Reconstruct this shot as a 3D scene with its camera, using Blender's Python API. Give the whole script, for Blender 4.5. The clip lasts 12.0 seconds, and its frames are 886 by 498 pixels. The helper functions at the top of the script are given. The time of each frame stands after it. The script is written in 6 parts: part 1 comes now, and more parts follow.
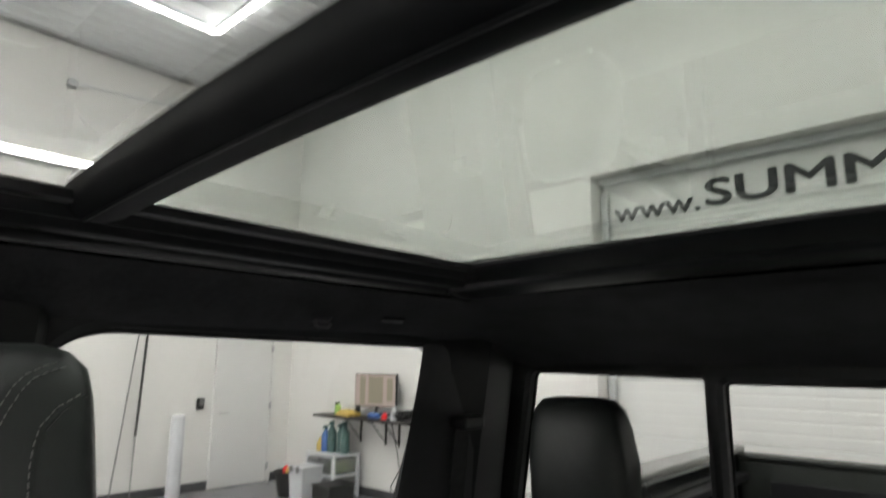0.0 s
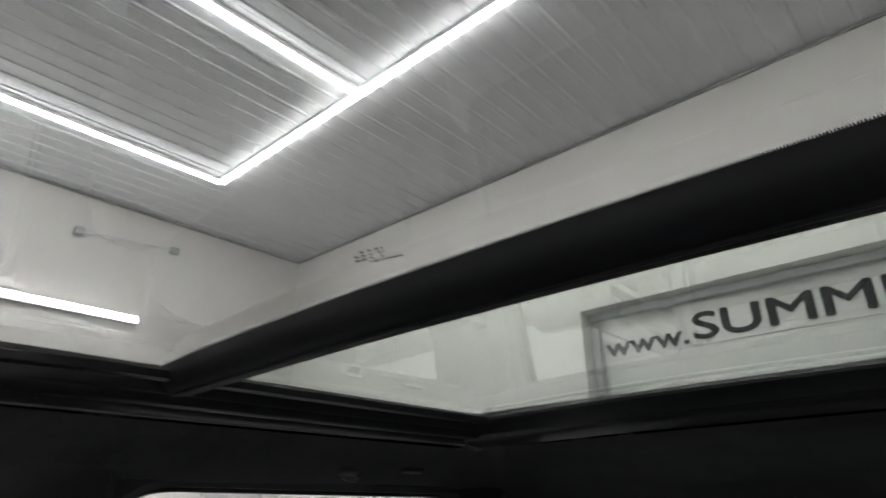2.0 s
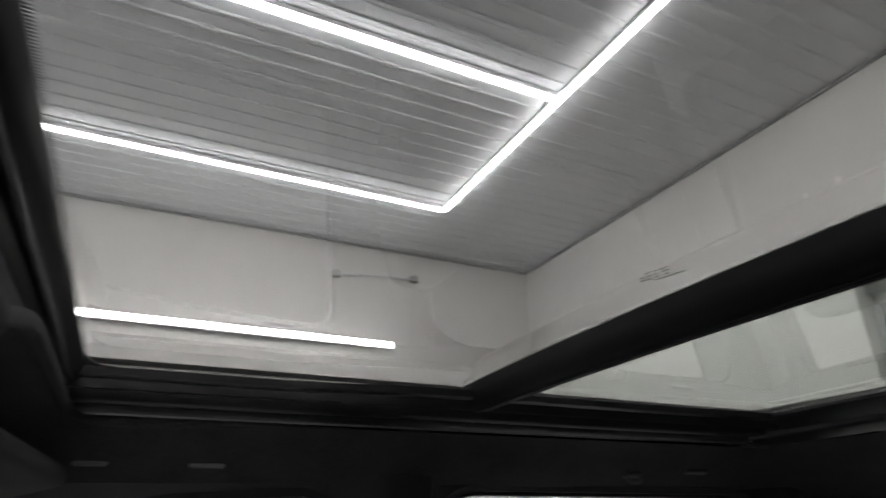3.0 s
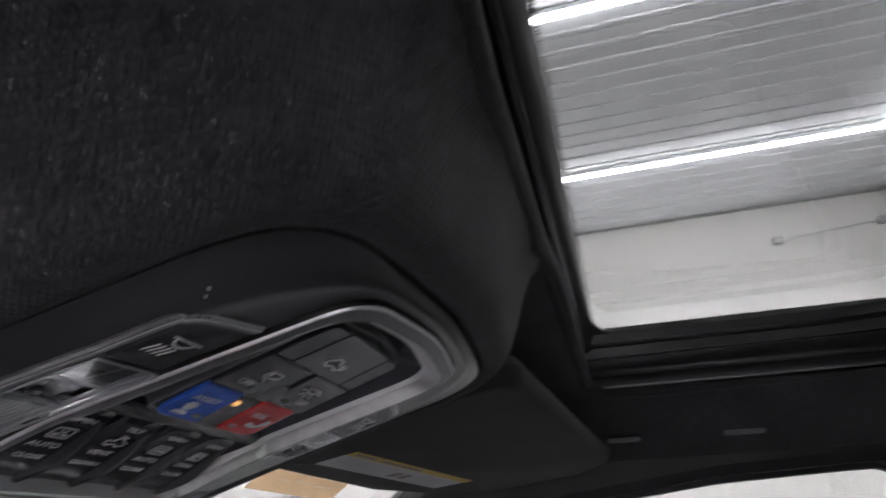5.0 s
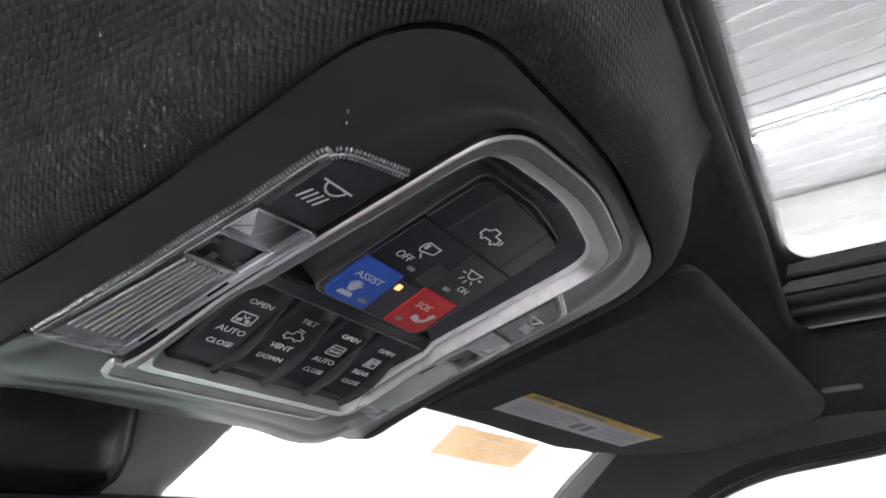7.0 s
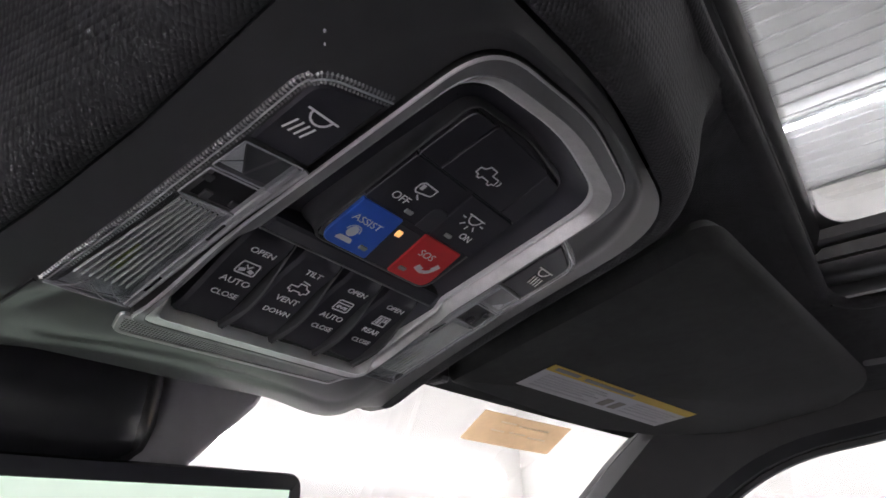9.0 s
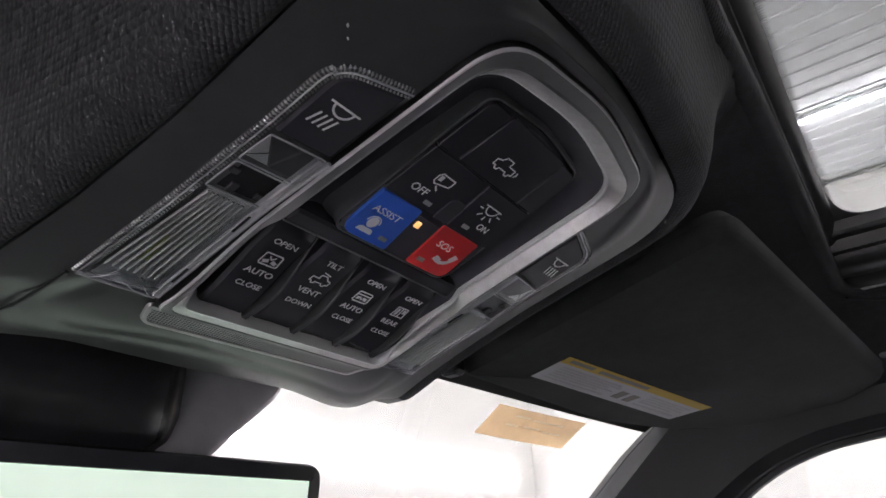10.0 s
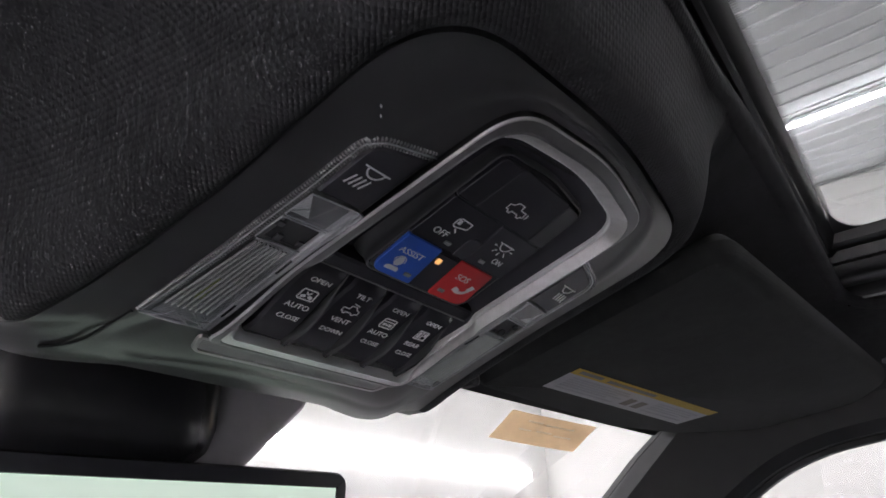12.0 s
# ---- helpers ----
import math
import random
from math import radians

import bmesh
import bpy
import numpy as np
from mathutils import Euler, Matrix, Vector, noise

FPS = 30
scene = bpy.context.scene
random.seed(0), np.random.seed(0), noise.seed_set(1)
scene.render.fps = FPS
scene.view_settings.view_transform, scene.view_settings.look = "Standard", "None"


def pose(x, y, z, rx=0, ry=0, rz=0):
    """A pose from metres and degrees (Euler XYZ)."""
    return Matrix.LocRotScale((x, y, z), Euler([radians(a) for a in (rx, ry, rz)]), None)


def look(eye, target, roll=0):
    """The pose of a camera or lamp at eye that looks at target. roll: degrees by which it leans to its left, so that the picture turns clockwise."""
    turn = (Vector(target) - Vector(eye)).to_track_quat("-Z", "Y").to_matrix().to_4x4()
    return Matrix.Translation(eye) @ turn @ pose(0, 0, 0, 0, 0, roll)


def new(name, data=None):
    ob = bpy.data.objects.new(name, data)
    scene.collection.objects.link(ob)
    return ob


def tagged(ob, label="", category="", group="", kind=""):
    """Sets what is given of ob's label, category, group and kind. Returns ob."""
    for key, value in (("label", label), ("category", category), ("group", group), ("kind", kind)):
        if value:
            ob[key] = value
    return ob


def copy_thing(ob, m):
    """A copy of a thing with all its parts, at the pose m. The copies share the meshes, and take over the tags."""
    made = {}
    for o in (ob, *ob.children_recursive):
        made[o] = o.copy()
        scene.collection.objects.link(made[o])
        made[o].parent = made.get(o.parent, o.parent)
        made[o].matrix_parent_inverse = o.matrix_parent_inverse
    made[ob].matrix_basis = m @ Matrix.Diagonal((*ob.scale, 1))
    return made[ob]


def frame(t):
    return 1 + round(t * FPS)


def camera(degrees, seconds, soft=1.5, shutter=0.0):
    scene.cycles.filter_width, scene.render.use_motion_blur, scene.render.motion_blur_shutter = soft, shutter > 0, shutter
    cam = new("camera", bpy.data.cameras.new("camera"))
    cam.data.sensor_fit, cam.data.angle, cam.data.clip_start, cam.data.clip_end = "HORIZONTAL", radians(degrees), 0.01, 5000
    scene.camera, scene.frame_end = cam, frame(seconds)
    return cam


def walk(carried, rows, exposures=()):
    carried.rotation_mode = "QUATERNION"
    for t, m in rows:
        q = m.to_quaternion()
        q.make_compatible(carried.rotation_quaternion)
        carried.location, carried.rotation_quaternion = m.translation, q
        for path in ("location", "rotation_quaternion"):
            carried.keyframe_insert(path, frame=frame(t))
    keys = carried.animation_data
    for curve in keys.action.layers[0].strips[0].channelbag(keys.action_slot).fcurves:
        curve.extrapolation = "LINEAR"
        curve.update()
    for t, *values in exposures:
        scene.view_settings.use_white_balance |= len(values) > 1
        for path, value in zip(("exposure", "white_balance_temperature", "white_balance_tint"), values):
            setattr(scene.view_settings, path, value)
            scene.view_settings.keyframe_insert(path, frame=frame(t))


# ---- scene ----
cam = camera(71.89, 12.0, soft=1.6, shutter=0.5)
PATH = [
    (0.0, (-0.2398, -0.4682, 1.7238), (0.4238, -1.1930, 1.9089), 0.441),
    (0.5, (-0.2617, -0.4439, 1.7212), (0.3382, -1.1790, 2.0370), 0.574),
    (1.0, (-0.2729, -0.4152, 1.7255), (0.3094, -1.1430, 2.0877), 0.327),
    (1.5, (-0.2812, -0.3755, 1.7316), (0.2941, -1.0997, 2.1117), -0.100),
    (2.0, (-0.3050, -0.3230, 1.7321), (0.3032, -1.0129, 2.1247), -0.888),
    (2.5, (-0.3183, -0.2797, 1.7346), (0.4082, -0.8379, 2.1352), -1.178),
    (2.7, (-0.3332, -0.2551, 1.7308), (0.4361, -0.7506, 2.1342), -1.069),
    (4.3, (-0.2691, -0.2118, 1.7086), (0.6396, -0.2207, 2.1260), -2.227),
    (4.6, (-0.2454, -0.2071, 1.7021), (0.6546, -0.0971, 2.1240), -2.117),
    (5.0, (-0.2231, -0.1870, 1.6912), (0.6488, 0.0459, 2.1219), -2.010),
    (5.5, (-0.2053, -0.1702, 1.6788), (0.6288, 0.1694, 2.1135), -1.793),
    (6.0, (-0.1929, -0.1713, 1.6719), (0.6100, 0.2347, 2.1085), -1.264),
    (6.5, (-0.1872, -0.1748, 1.6615), (0.5926, 0.2697, 2.1023), -1.376),
    (7.0, (-0.1895, -0.1748, 1.6491), (0.5751, 0.2950, 2.0902), -1.311),
    (7.2, (-0.1864, -0.1776, 1.6459), (0.5740, 0.3007, 2.0852), -1.151),
    (8.8, (-0.1735, -0.1822, 1.6263), (0.5583, 0.3298, 2.0763), -1.690),
    (9.0, (-0.1723, -0.1790, 1.6280), (0.5589, 0.3347, 2.0769), -1.894),
    (9.5, (-0.1756, -0.1774, 1.6248), (0.5507, 0.3439, 2.0728), -1.940),
    (10.0, (-0.1766, -0.1782, 1.6229), (0.5450, 0.3502, 2.0702), -1.904),
    (10.5, (-0.1741, -0.1781, 1.6170), (0.5440, 0.3555, 2.0636), -1.935),
    (11.0, (-0.1828, -0.1807, 1.6152), (0.5311, 0.3582, 2.0624), -1.819),
    (11.5, (-0.1930, -0.1870, 1.6194), (0.5198, 0.3538, 2.0659), -1.960),
    (12.0, (-0.2041, -0.1946, 1.6249), (0.5076, 0.3478, 2.0713), -2.058),
]
walk(cam, [(t, look(eye, target, roll)) for t, eye, target, roll in PATH],
     exposures=[(0.0, 1.63, 6600, 9), (1.0, 1.72, 6480, 10), (1.5, 1.68, 6420, 11), (2.7, 1.28, 6450, 14), (4.3, 1.14, 6300, 18), (5.0, 1.6, 6250, 17), (5.5, 2.36, 6250, 16),
               (7.0, 2.85, 6250, 16), (9.0, 2.20, 6350, 19), (11.0, 2.12, 6300, 18), (12.0, 1.88, 6250, 18)])

# ---- world: a closed building, so almost no sky ----
world = bpy.data.worlds.new("world")
scene.world = world
world.use_nodes = True
world.node_tree.nodes["Background"].inputs[0].default_value = (0.6, 0.65, 0.7, 1)
world.node_tree.nodes["Background"].inputs[1].default_value = 0.05
LED_STRENGTH = 40.0

# ---- materials ----
def mat(name, color, rough=0.5, metal=0.0, spec=0.5, var=0.12, scale=30.0, bump=0.0, bump_scale=200.0, coat=0.0, rvar=0.1):
    """A surface with a base colour that varies at two scales and a fine relief."""
    m = bpy.data.materials.new(name)
    m.use_nodes = True
    nt = m.node_tree
    b = nt.nodes["Principled BSDF"]
    b.inputs["Roughness"].default_value = rough
    b.inputs["Metallic"].default_value = metal
    b.inputs["Specular IOR Level"].default_value = spec
    b.inputs["Coat Weight"].default_value = coat
    tc = nt.nodes.new("ShaderNodeTexCoord")
    n1 = nt.nodes.new("ShaderNodeTexNoise")
    n1.inputs["Scale"].default_value = scale
    n1.inputs["Detail"].default_value = 4
    n2 = nt.nodes.new("ShaderNodeTexNoise")
    n2.inputs["Scale"].default_value = scale * 0.12
    n2.inputs["Detail"].default_value = 3
    nt.links.new(tc.outputs["Object"], n1.inputs["Vector"])
    nt.links.new(tc.outputs["Object"], n2.inputs["Vector"])
    add = nt.nodes.new("ShaderNodeMath")
    add.operation = "ADD"
    nt.links.new(n1.outputs[0], add.inputs[0])
    nt.links.new(n2.outputs[0], add.inputs[1])
    ramp = nt.nodes.new("ShaderNodeMapRange")
    ramp.inputs["From Min"].default_value, ramp.inputs["From Max"].default_value = 0.7, 1.3
    ramp.inputs["To Min"].default_value, ramp.inputs["To Max"].default_value = 1 - var, 1 + var
    nt.links.new(add.outputs[0], ramp.inputs["Value"])
    mul = nt.nodes.new("ShaderNodeVectorMath")
    mul.operation = "SCALE"
    mul.inputs[0].default_value = color
    nt.links.new(ramp.outputs[0], mul.inputs["Scale"])
    nt.links.new(mul.outputs[0], b.inputs["Base Color"])
    rr = nt.nodes.new("ShaderNodeMapRange")
    rr.inputs["To Min"].default_value, rr.inputs["To Max"].default_value = max(0.02, rough - rvar), min(1, rough + rvar)
    nt.links.new(n1.outputs[0], rr.inputs["Value"])
    nt.links.new(rr.outputs[0], b.inputs["Roughness"])
    if bump:
        n3 = nt.nodes.new("ShaderNodeTexNoise")
        n3.inputs["Scale"].default_value = bump_scale
        n3.inputs["Detail"].default_value = 3
        nt.links.new(tc.outputs["Object"], n3.inputs["Vector"])
        bp = nt.nodes.new("ShaderNodeBump")
        bp.inputs["Strength"].default_value = bump
        bp.inputs["Distance"].default_value = 0.5 / bump_scale
        nt.links.new(n3.outputs[0], bp.inputs["Height"])
        nt.links.new(bp.outputs[0], b.inputs["Normal"])
    return m


def fabric(name, color, pitch=0.0018, depth=0.0008):
    """Woven cloth: rows of small raised dots, each row shifted by half a dot."""
    m = mat(name, color, 0.9, 0, 0.25, 0.25, 120.0)
    nt = m.node_tree
    b = nt.nodes["Principled BSDF"]
    b.inputs["Sheen Weight"].default_value = 0.05
    tc = nt.nodes.new("ShaderNodeTexCoord")
    mp = nt.nodes.new("ShaderNodeMapping")
    mp.inputs["Rotation"].default_value = (0, 0, radians(45))
    mp.inputs["Scale"].default_value = (1 / pitch, 1 / pitch, 0.6 / pitch)
    nt.links.new(tc.outputs["Object"], mp.inputs["Vector"])
    vo = nt.nodes.new("ShaderNodeTexVoronoi")
    vo.inputs["Scale"].default_value = 1.0
    vo.inputs["Randomness"].default_value = 0.25
    nt.links.new(mp.outputs[0], vo.inputs["Vector"])
    bp = nt.nodes.new("ShaderNodeBump")
    bp.invert = True
    bp.inputs["Strength"].default_value = 0.9
    bp.inputs["Distance"].default_value = depth
    nt.links.new(vo.outputs["Distance"], bp.inputs["Height"])
    nt.links.new(bp.outputs[0], b.inputs["Normal"])
    return m


def glass(name, tint, gloss=0.05, rough=0.0):
    """A thin tinted pane: lets light straight through and mirrors a little of it."""
    m = bpy.data.materials.new(name)
    m.use_nodes = True
    nt = m.node_tree
    nt.nodes.remove(nt.nodes["Principled BSDF"])
    tr = nt.nodes.new("ShaderNodeBsdfTransparent")
    tr.inputs[0].default_value = (*tint, 1)
    gl = nt.nodes.new("ShaderNodeBsdfGlossy")
    gl.inputs["Roughness"].default_value = rough
    gl.inputs["Color"].default_value = (1, 1, 1, 1)
    lw = nt.nodes.new("ShaderNodeLayerWeight")
    lw.inputs["Blend"].default_value = 0.5
    pw = nt.nodes.new("ShaderNodeMath")
    pw.operation = "POWER"
    pw.inputs[1].default_value = 4.0
    nt.links.new(lw.outputs["Facing"], pw.inputs[0])
    fr = nt.nodes.new("ShaderNodeMapRange")
    fr.inputs["To Min"].default_value, fr.inputs["To Max"].default_value = gloss, 0.5
    nt.links.new(pw.outputs[0], fr.inputs["Value"])
    mx = nt.nodes.new("ShaderNodeMixShader")
    nt.links.new(fr.outputs[0], mx.inputs[0])
    nt.links.new(tr.outputs[0], mx.inputs[1])
    nt.links.new(gl.outputs[0], mx.inputs[2])
    nt.links.new(mx.outputs[0], nt.nodes["Material Output"].inputs["Surface"])
    return m


def glow(name, color, strength):
    m = bpy.data.materials.new(name)
    m.use_nodes = True
    b = m.node_tree.nodes["Principled BSDF"]
    b.inputs["Base Color"].default_value = (*color, 1)
    b.inputs["Emission Color"].default_value = (*color, 1)
    b.inputs["Emission Strength"].default_value = strength
    return m


M_LED = glow("led_tube", (1.0, 0.99, 0.97), LED_STRENGTH)
M_WALL = mat("white_wall_paint", (0.78, 0.765, 0.74), 0.8, 0, 0.3, 0.012, 2.0, 0.05, 90.0)
M_WALL_COOL = mat("white_door_paint", (0.73, 0.725, 0.715), 0.45, 0, 0.4, 0.03, 3.0)
M_CEIL = mat("ribbed_steel_liner", (0.69, 0.70, 0.71), 0.65, 0.0, 0.2, 0.05, 3.0)
M_FLOOR = mat("grey_epoxy_floor", (0.20, 0.20, 0.21), 0.3, 0, 0.5, 0.15, 3.0)
M_BASE = mat("dark_rubber_baseboard", (0.06, 0.06, 0.065), 0.6)
M_GDOOR = mat("garage_door_panel", (0.72, 0.72, 0.70), 0.5, 0, 0.4, 0.03, 2.0, 0.1, 300.0)
M_SIGN = mat("sign_letter_vinyl", (0.012, 0.013, 0.014), 0.5)
M_SIGNFADE = mat("garage_door_header", (0.56, 0.575, 0.57), 0.6, 0, 0.3, 0.05, 3.0)
M_FABRIC = fabric("black_headliner_fabric", (0.048, 0.048, 0.052))
M_VISOR = fabric("black_visor_cloth", (0.033, 0.034, 0.034), 0.0016, 0.0002)
M_COVER = mat("black_smooth_cover", (0.030, 0.030, 0.034), 0.22, 0, 0.9, 0.08, 60, 0.0, 900.0, rvar=0.01)
M_PLASTIC = mat("black_grained_plastic", (0.049, 0.049, 0.053), 0.33, 0, 0.9, 0.10, 60, 0.04, 900.0, rvar=0.03)
M_CAB = mat("black_cab_trim", (0.042, 0.042, 0.045), 0.45, 0, 0.45, 0.12, 60, 0.25, 900.0, rvar=0.05)
M_DOORTRIM = mat("black_door_trim", (0.014, 0.014, 0.016), 0.5, 0, 0.4, 0.12, 60, 0.2, 900.0, rvar=0.05)
M_STEM = mat("grey_mirror_stem", (0.46, 0.45, 0.48), 0.40, 0, 0.5, 0.08, 60, 0.15, 900.0, rvar=0.05)
M_TRIM = mat("black_satin_trim", (0.018, 0.018, 0.020), 0.34, 0, 0.5, 0.1, 40, 0.1, 700.0, rvar=0.02)
M_BAR = mat("black_padded_bar", (0.009, 0.009, 0.011), 0.55, 0, 0.3, 0.12, 60, 0.1, 700.0, rvar=0.04)
M_RUBBER = mat("black_rubber_seal", (0.016, 0.016, 0.018), 0.38, 0, 0.4, 0.15, 60)
M_GLOSSBLACK = mat("black_soft_key_plastic", (0.040, 0.039, 0.048), 0.24, 0, 0.5, 0.06, 60, 0.04, 1500.0, rvar=0.02)
M_PADRIM = mat("black_satin_pad_rim", (0.085, 0.085, 0.092), 0.30, 0, 0.8, 0.05, 60, 0.0, 1200.0, rvar=0.01)
M_DISH = mat("black_console_dish", (0.070, 0.068, 0.082), 0.24, 0, 0.7, 0.06, 50, 0.05, 1200.0, rvar=0.02)
M_SILVER = mat("satin_silver_bezel", (0.84, 0.85, 0.86), 0.36, 0.4, 0.5, 0.04, 60, 0.0, 2500.0, rvar=0.02)
M_CHAMFER = mat("satin_grey_chamfer", (0.62, 0.61, 0.62), 0.33, 0.7, 0.5, 0.12, 1800, 0.0, 2500.0, rvar=0.01)
M_GREYMETAL = mat("grey_painted_bezel", (0.205, 0.205, 0.215), 0.40, 0.5, 0.5, 0.05, 300, 0.06, 2500.0, rvar=0.04)
M_MESH = mat("fine_speaker_mesh", (0.46, 0.47, 0.47), 0.45, 0.1, 0.5, 0.2, 800, 0.5, 900.0)
M_FIN = mat("smoked_grey_fin", (0.085, 0.085, 0.092), 0.2, 0, 0.5, 0.1, 60)
M_CAP = mat("grey_cap_plastic", (0.17, 0.17, 0.18), 0.4, 0, 0.5, 0.08, 60)
M_WHITEINK = mat("white_icon_ink", (0.88, 0.87, 0.90), 0.5, 0, 0.3, 0.03, 100)
M_LABELINK = mat("faint_label_print", (0.46, 0.46, 0.49), 0.6)
M_GREYINK = mat("grey_led_window", (0.30, 0.31, 0.31), 0.4, 0, 0.4, 0.05, 100)
M_BLUE = mat("blue_button_plastic", (0.024, 0.125, 0.66), 0.38, 0, 0.45, 0.06, 80, 0.05, 1500.0)
M_RED = mat("red_button_plastic", (0.72, 0.030, 0.032), 0.36, 0, 0.45, 0.06, 80, 0.05, 1500.0)
M_AMBER = glow("amber_pilot_light", (1.0, 0.50, 0.16), 0.22)
M_EDGEGLINT = mat("silver_edge_glint", (0.72, 0.72, 0.74), 0.36, 0.8, 0.5, 0.02, 300, rvar=0.02)
M_LENSRIB = mat("clear_plastic_rib", (0.56, 0.57, 0.60), 0.14, 0.3, 0.8, 0.12, 200)
M_RIB = mat("clear_moulded_rib", (0.44, 0.46, 0.45), 0.20, 0.15, 0.7, 0.12, 200)
M_BEAD = mat("clear_beaded_plastic", (0.50, 0.50, 0.52), 0.16, 0.55, 0.6, 0.15, 900, rvar=0.03)
M_DISPLAY = glow("mirror_display_picture", (0.76, 0.93, 0.76), 0.165)
M_LENS = glass("clear_lamp_lens", (0.96, 0.97, 0.98), 0.10, 0.12)
M_FROST = glass("frosted_drawer_plastic", (0.55, 0.56, 0.58), 0.22, 0.35)
M_LENSBACK = mat("lamp_reflector", (0.72, 0.73, 0.74), 0.22, 0.10, 0.5, 0.1, 60)
M_LENSFLOOR = mat("grey_lamp_floor", (0.70, 0.72, 0.73), 0.20, 0.1, 0.6, 0.35, 70)
M_CHIP = mat("yellow_green_lamp_chip", (0.42, 0.50, 0.14), 0.3)
M_LENSDARK = mat("dark_lamp_cell", (0.03, 0.03, 0.033), 0.2, 0.2, 0.5, 0.2, 90)
M_SUNGLASS = glass("tinted_sunroof_glass", (0.140, 0.144, 0.141), 0.017, 0.0)
M_SUNGLASS2 = glass("darker_tinted_sunroof_glass", (0.170, 0.185, 0.174), 0.013, 0.0)
M_WINGLASS = glass("clear_side_glass", (0.29, 0.295, 0.29), 0.03)
M_PRIVACY = glass("privacy_tinted_glass", (0.285, 0.29, 0.288), 0.015)
M_FRIT = mat("black_ceramic_frit", (0.006, 0.006, 0.006), 0.5)
M_ETCH = mat("grey_etched_mark", (0.10, 0.10, 0.10), 0.7)
M_ETCHPALE = mat("pale_etched_mark", (0.24, 0.25, 0.24), 0.7)
M_LEATHER = mat("black_leather", (0.028, 0.032, 0.031), 0.42, 0, 0.5, 0.2, 40, 0.35, 500.0)
M_STITCH = mat("grey_seat_stitching", (0.22, 0.22, 0.21), 0.7)
M_LABELW = mat("white_label_paper", (0.55, 0.55, 0.58), 0.5, 0, 0.4, 0.03, 100)
M_LABELY = mat("yellow_label_paper", (0.60, 0.40, 0.045), 0.5, 0, 0.4, 0.03, 100)
M_LABELT = mat("grey_label_print", (0.24, 0.22, 0.20), 0.6)
M_CARD = mat("brown_kraft_card", (0.80, 0.67, 0.52), 0.8, 0, 0.2, 0.1, 60)
M_CARDT = mat("brown_card_print", (0.97, 0.93, 0.88), 0.8)
M_PAINT = mat("black_truck_paint", (0.012, 0.014, 0.013), 0.25, 0.2, 0.5, 0.1, 4, coat=0.6)
M_BEDLINER = mat("dark_green_grey_bed", (0.030, 0.034, 0.030), 0.6, 0, 0.4, 0.25, 30, 0.5, 250.0)
M_RAILCAP = mat("grey_bed_rail_plastic", (0.24, 0.24, 0.23), 0.55, 0, 0.4, 0.15, 20, 0.3, 400.0)
M_CARPET = mat("dark_cab_carpet", (0.05, 0.05, 0.052), 0.95, 0, 0.2, 0.2, 80)
M_STEEL = mat("galvanised_steel", (0.45, 0.45, 0.46), 0.4, 0.9)
M_BLACKP = mat("black_painted_steel", (0.02, 0.02, 0.02), 0.5)
M_SCREEN = glow("monitor_picture", (0.40, 0.33, 0.30), 0.15)
M_SCREENBAR = glow("monitor_picture_panel", (0.26, 0.23, 0.17), 0.15)
M_WOODTOP = mat("dark_shelf_board", (0.045, 0.04, 0.037), 0.5)
M_WHITEPL = mat("white_translucent_plastic", (0.62, 0.63, 0.65), 0.35)
M_GREENPL = mat("lime_green_plastic", (0.33, 0.52, 0.12), 0.4)
M_YELLOWPL = mat("yellow_plastic", (0.66, 0.47, 0.12), 0.45)
M_BLUEPL = mat("blue_plastic", (0.06, 0.14, 0.38), 0.4)
M_TEALPL = mat("dark_teal_bottle", (0.07, 0.13, 0.12), 0.3)
M_GREYTUBE = mat("grey_rod", (0.20, 0.20, 0.20), 0.5)


def paper(m, share):
    """Thin paper: part of the light that falls on its back comes through."""
    nt = m.node_tree
    b = nt.nodes["Principled BSDF"]
    tl = nt.nodes.new("ShaderNodeBsdfTranslucent")
    src = b.inputs["Base Color"].links[0].from_socket
    nt.links.new(src, tl.inputs["Color"])
    mx = nt.nodes.new("ShaderNodeMixShader")
    mx.inputs[0].default_value = share
    nt.links.new(b.outputs[0], mx.inputs[1])
    nt.links.new(tl.outputs[0], mx.inputs[2])
    nt.links.new(mx.outputs[0], nt.nodes["Material Output"].inputs["Surface"])


def perforated(m, pitch):
    """Rows of small dark holes pressed into the surface."""
    nt = m.node_tree
    b = nt.nodes["Principled BSDF"]
    tc = nt.nodes.new("ShaderNodeTexCoord")
    vo = nt.nodes.new("ShaderNodeTexVoronoi")
    vo.voronoi_dimensions = "2D"
    vo.inputs["Scale"].default_value = 1 / pitch
    vo.inputs["Randomness"].default_value = 0.0
    nt.links.new(tc.outputs["Object"], vo.inputs["Vector"])
    hole = nt.nodes.new("ShaderNodeMapRange")
    hole.inputs["From Min"].default_value, hole.inputs["From Max"].default_value = 0.28, 0.40
    hole.inputs["To Min"].default_value, hole.inputs["To Max"].default_value = 0.12, 1.0
    nt.links.new(vo.outputs["Distance"], hole.inputs["Value"])
    src = b.inputs["Base Color"].links[0].from_socket
    mul = nt.nodes.new("ShaderNodeVectorMath")
    mul.operation = "SCALE"
    nt.links.new(src, mul.inputs[0])
    nt.links.new(hole.outputs[0], mul.inputs["Scale"])
    nt.links.new(mul.outputs[0], b.inputs["Base Color"])


perforated(M_MESH, 0.0014)
paper(M_CARD, 0.8)
paper(M_CARDT, 0.95)


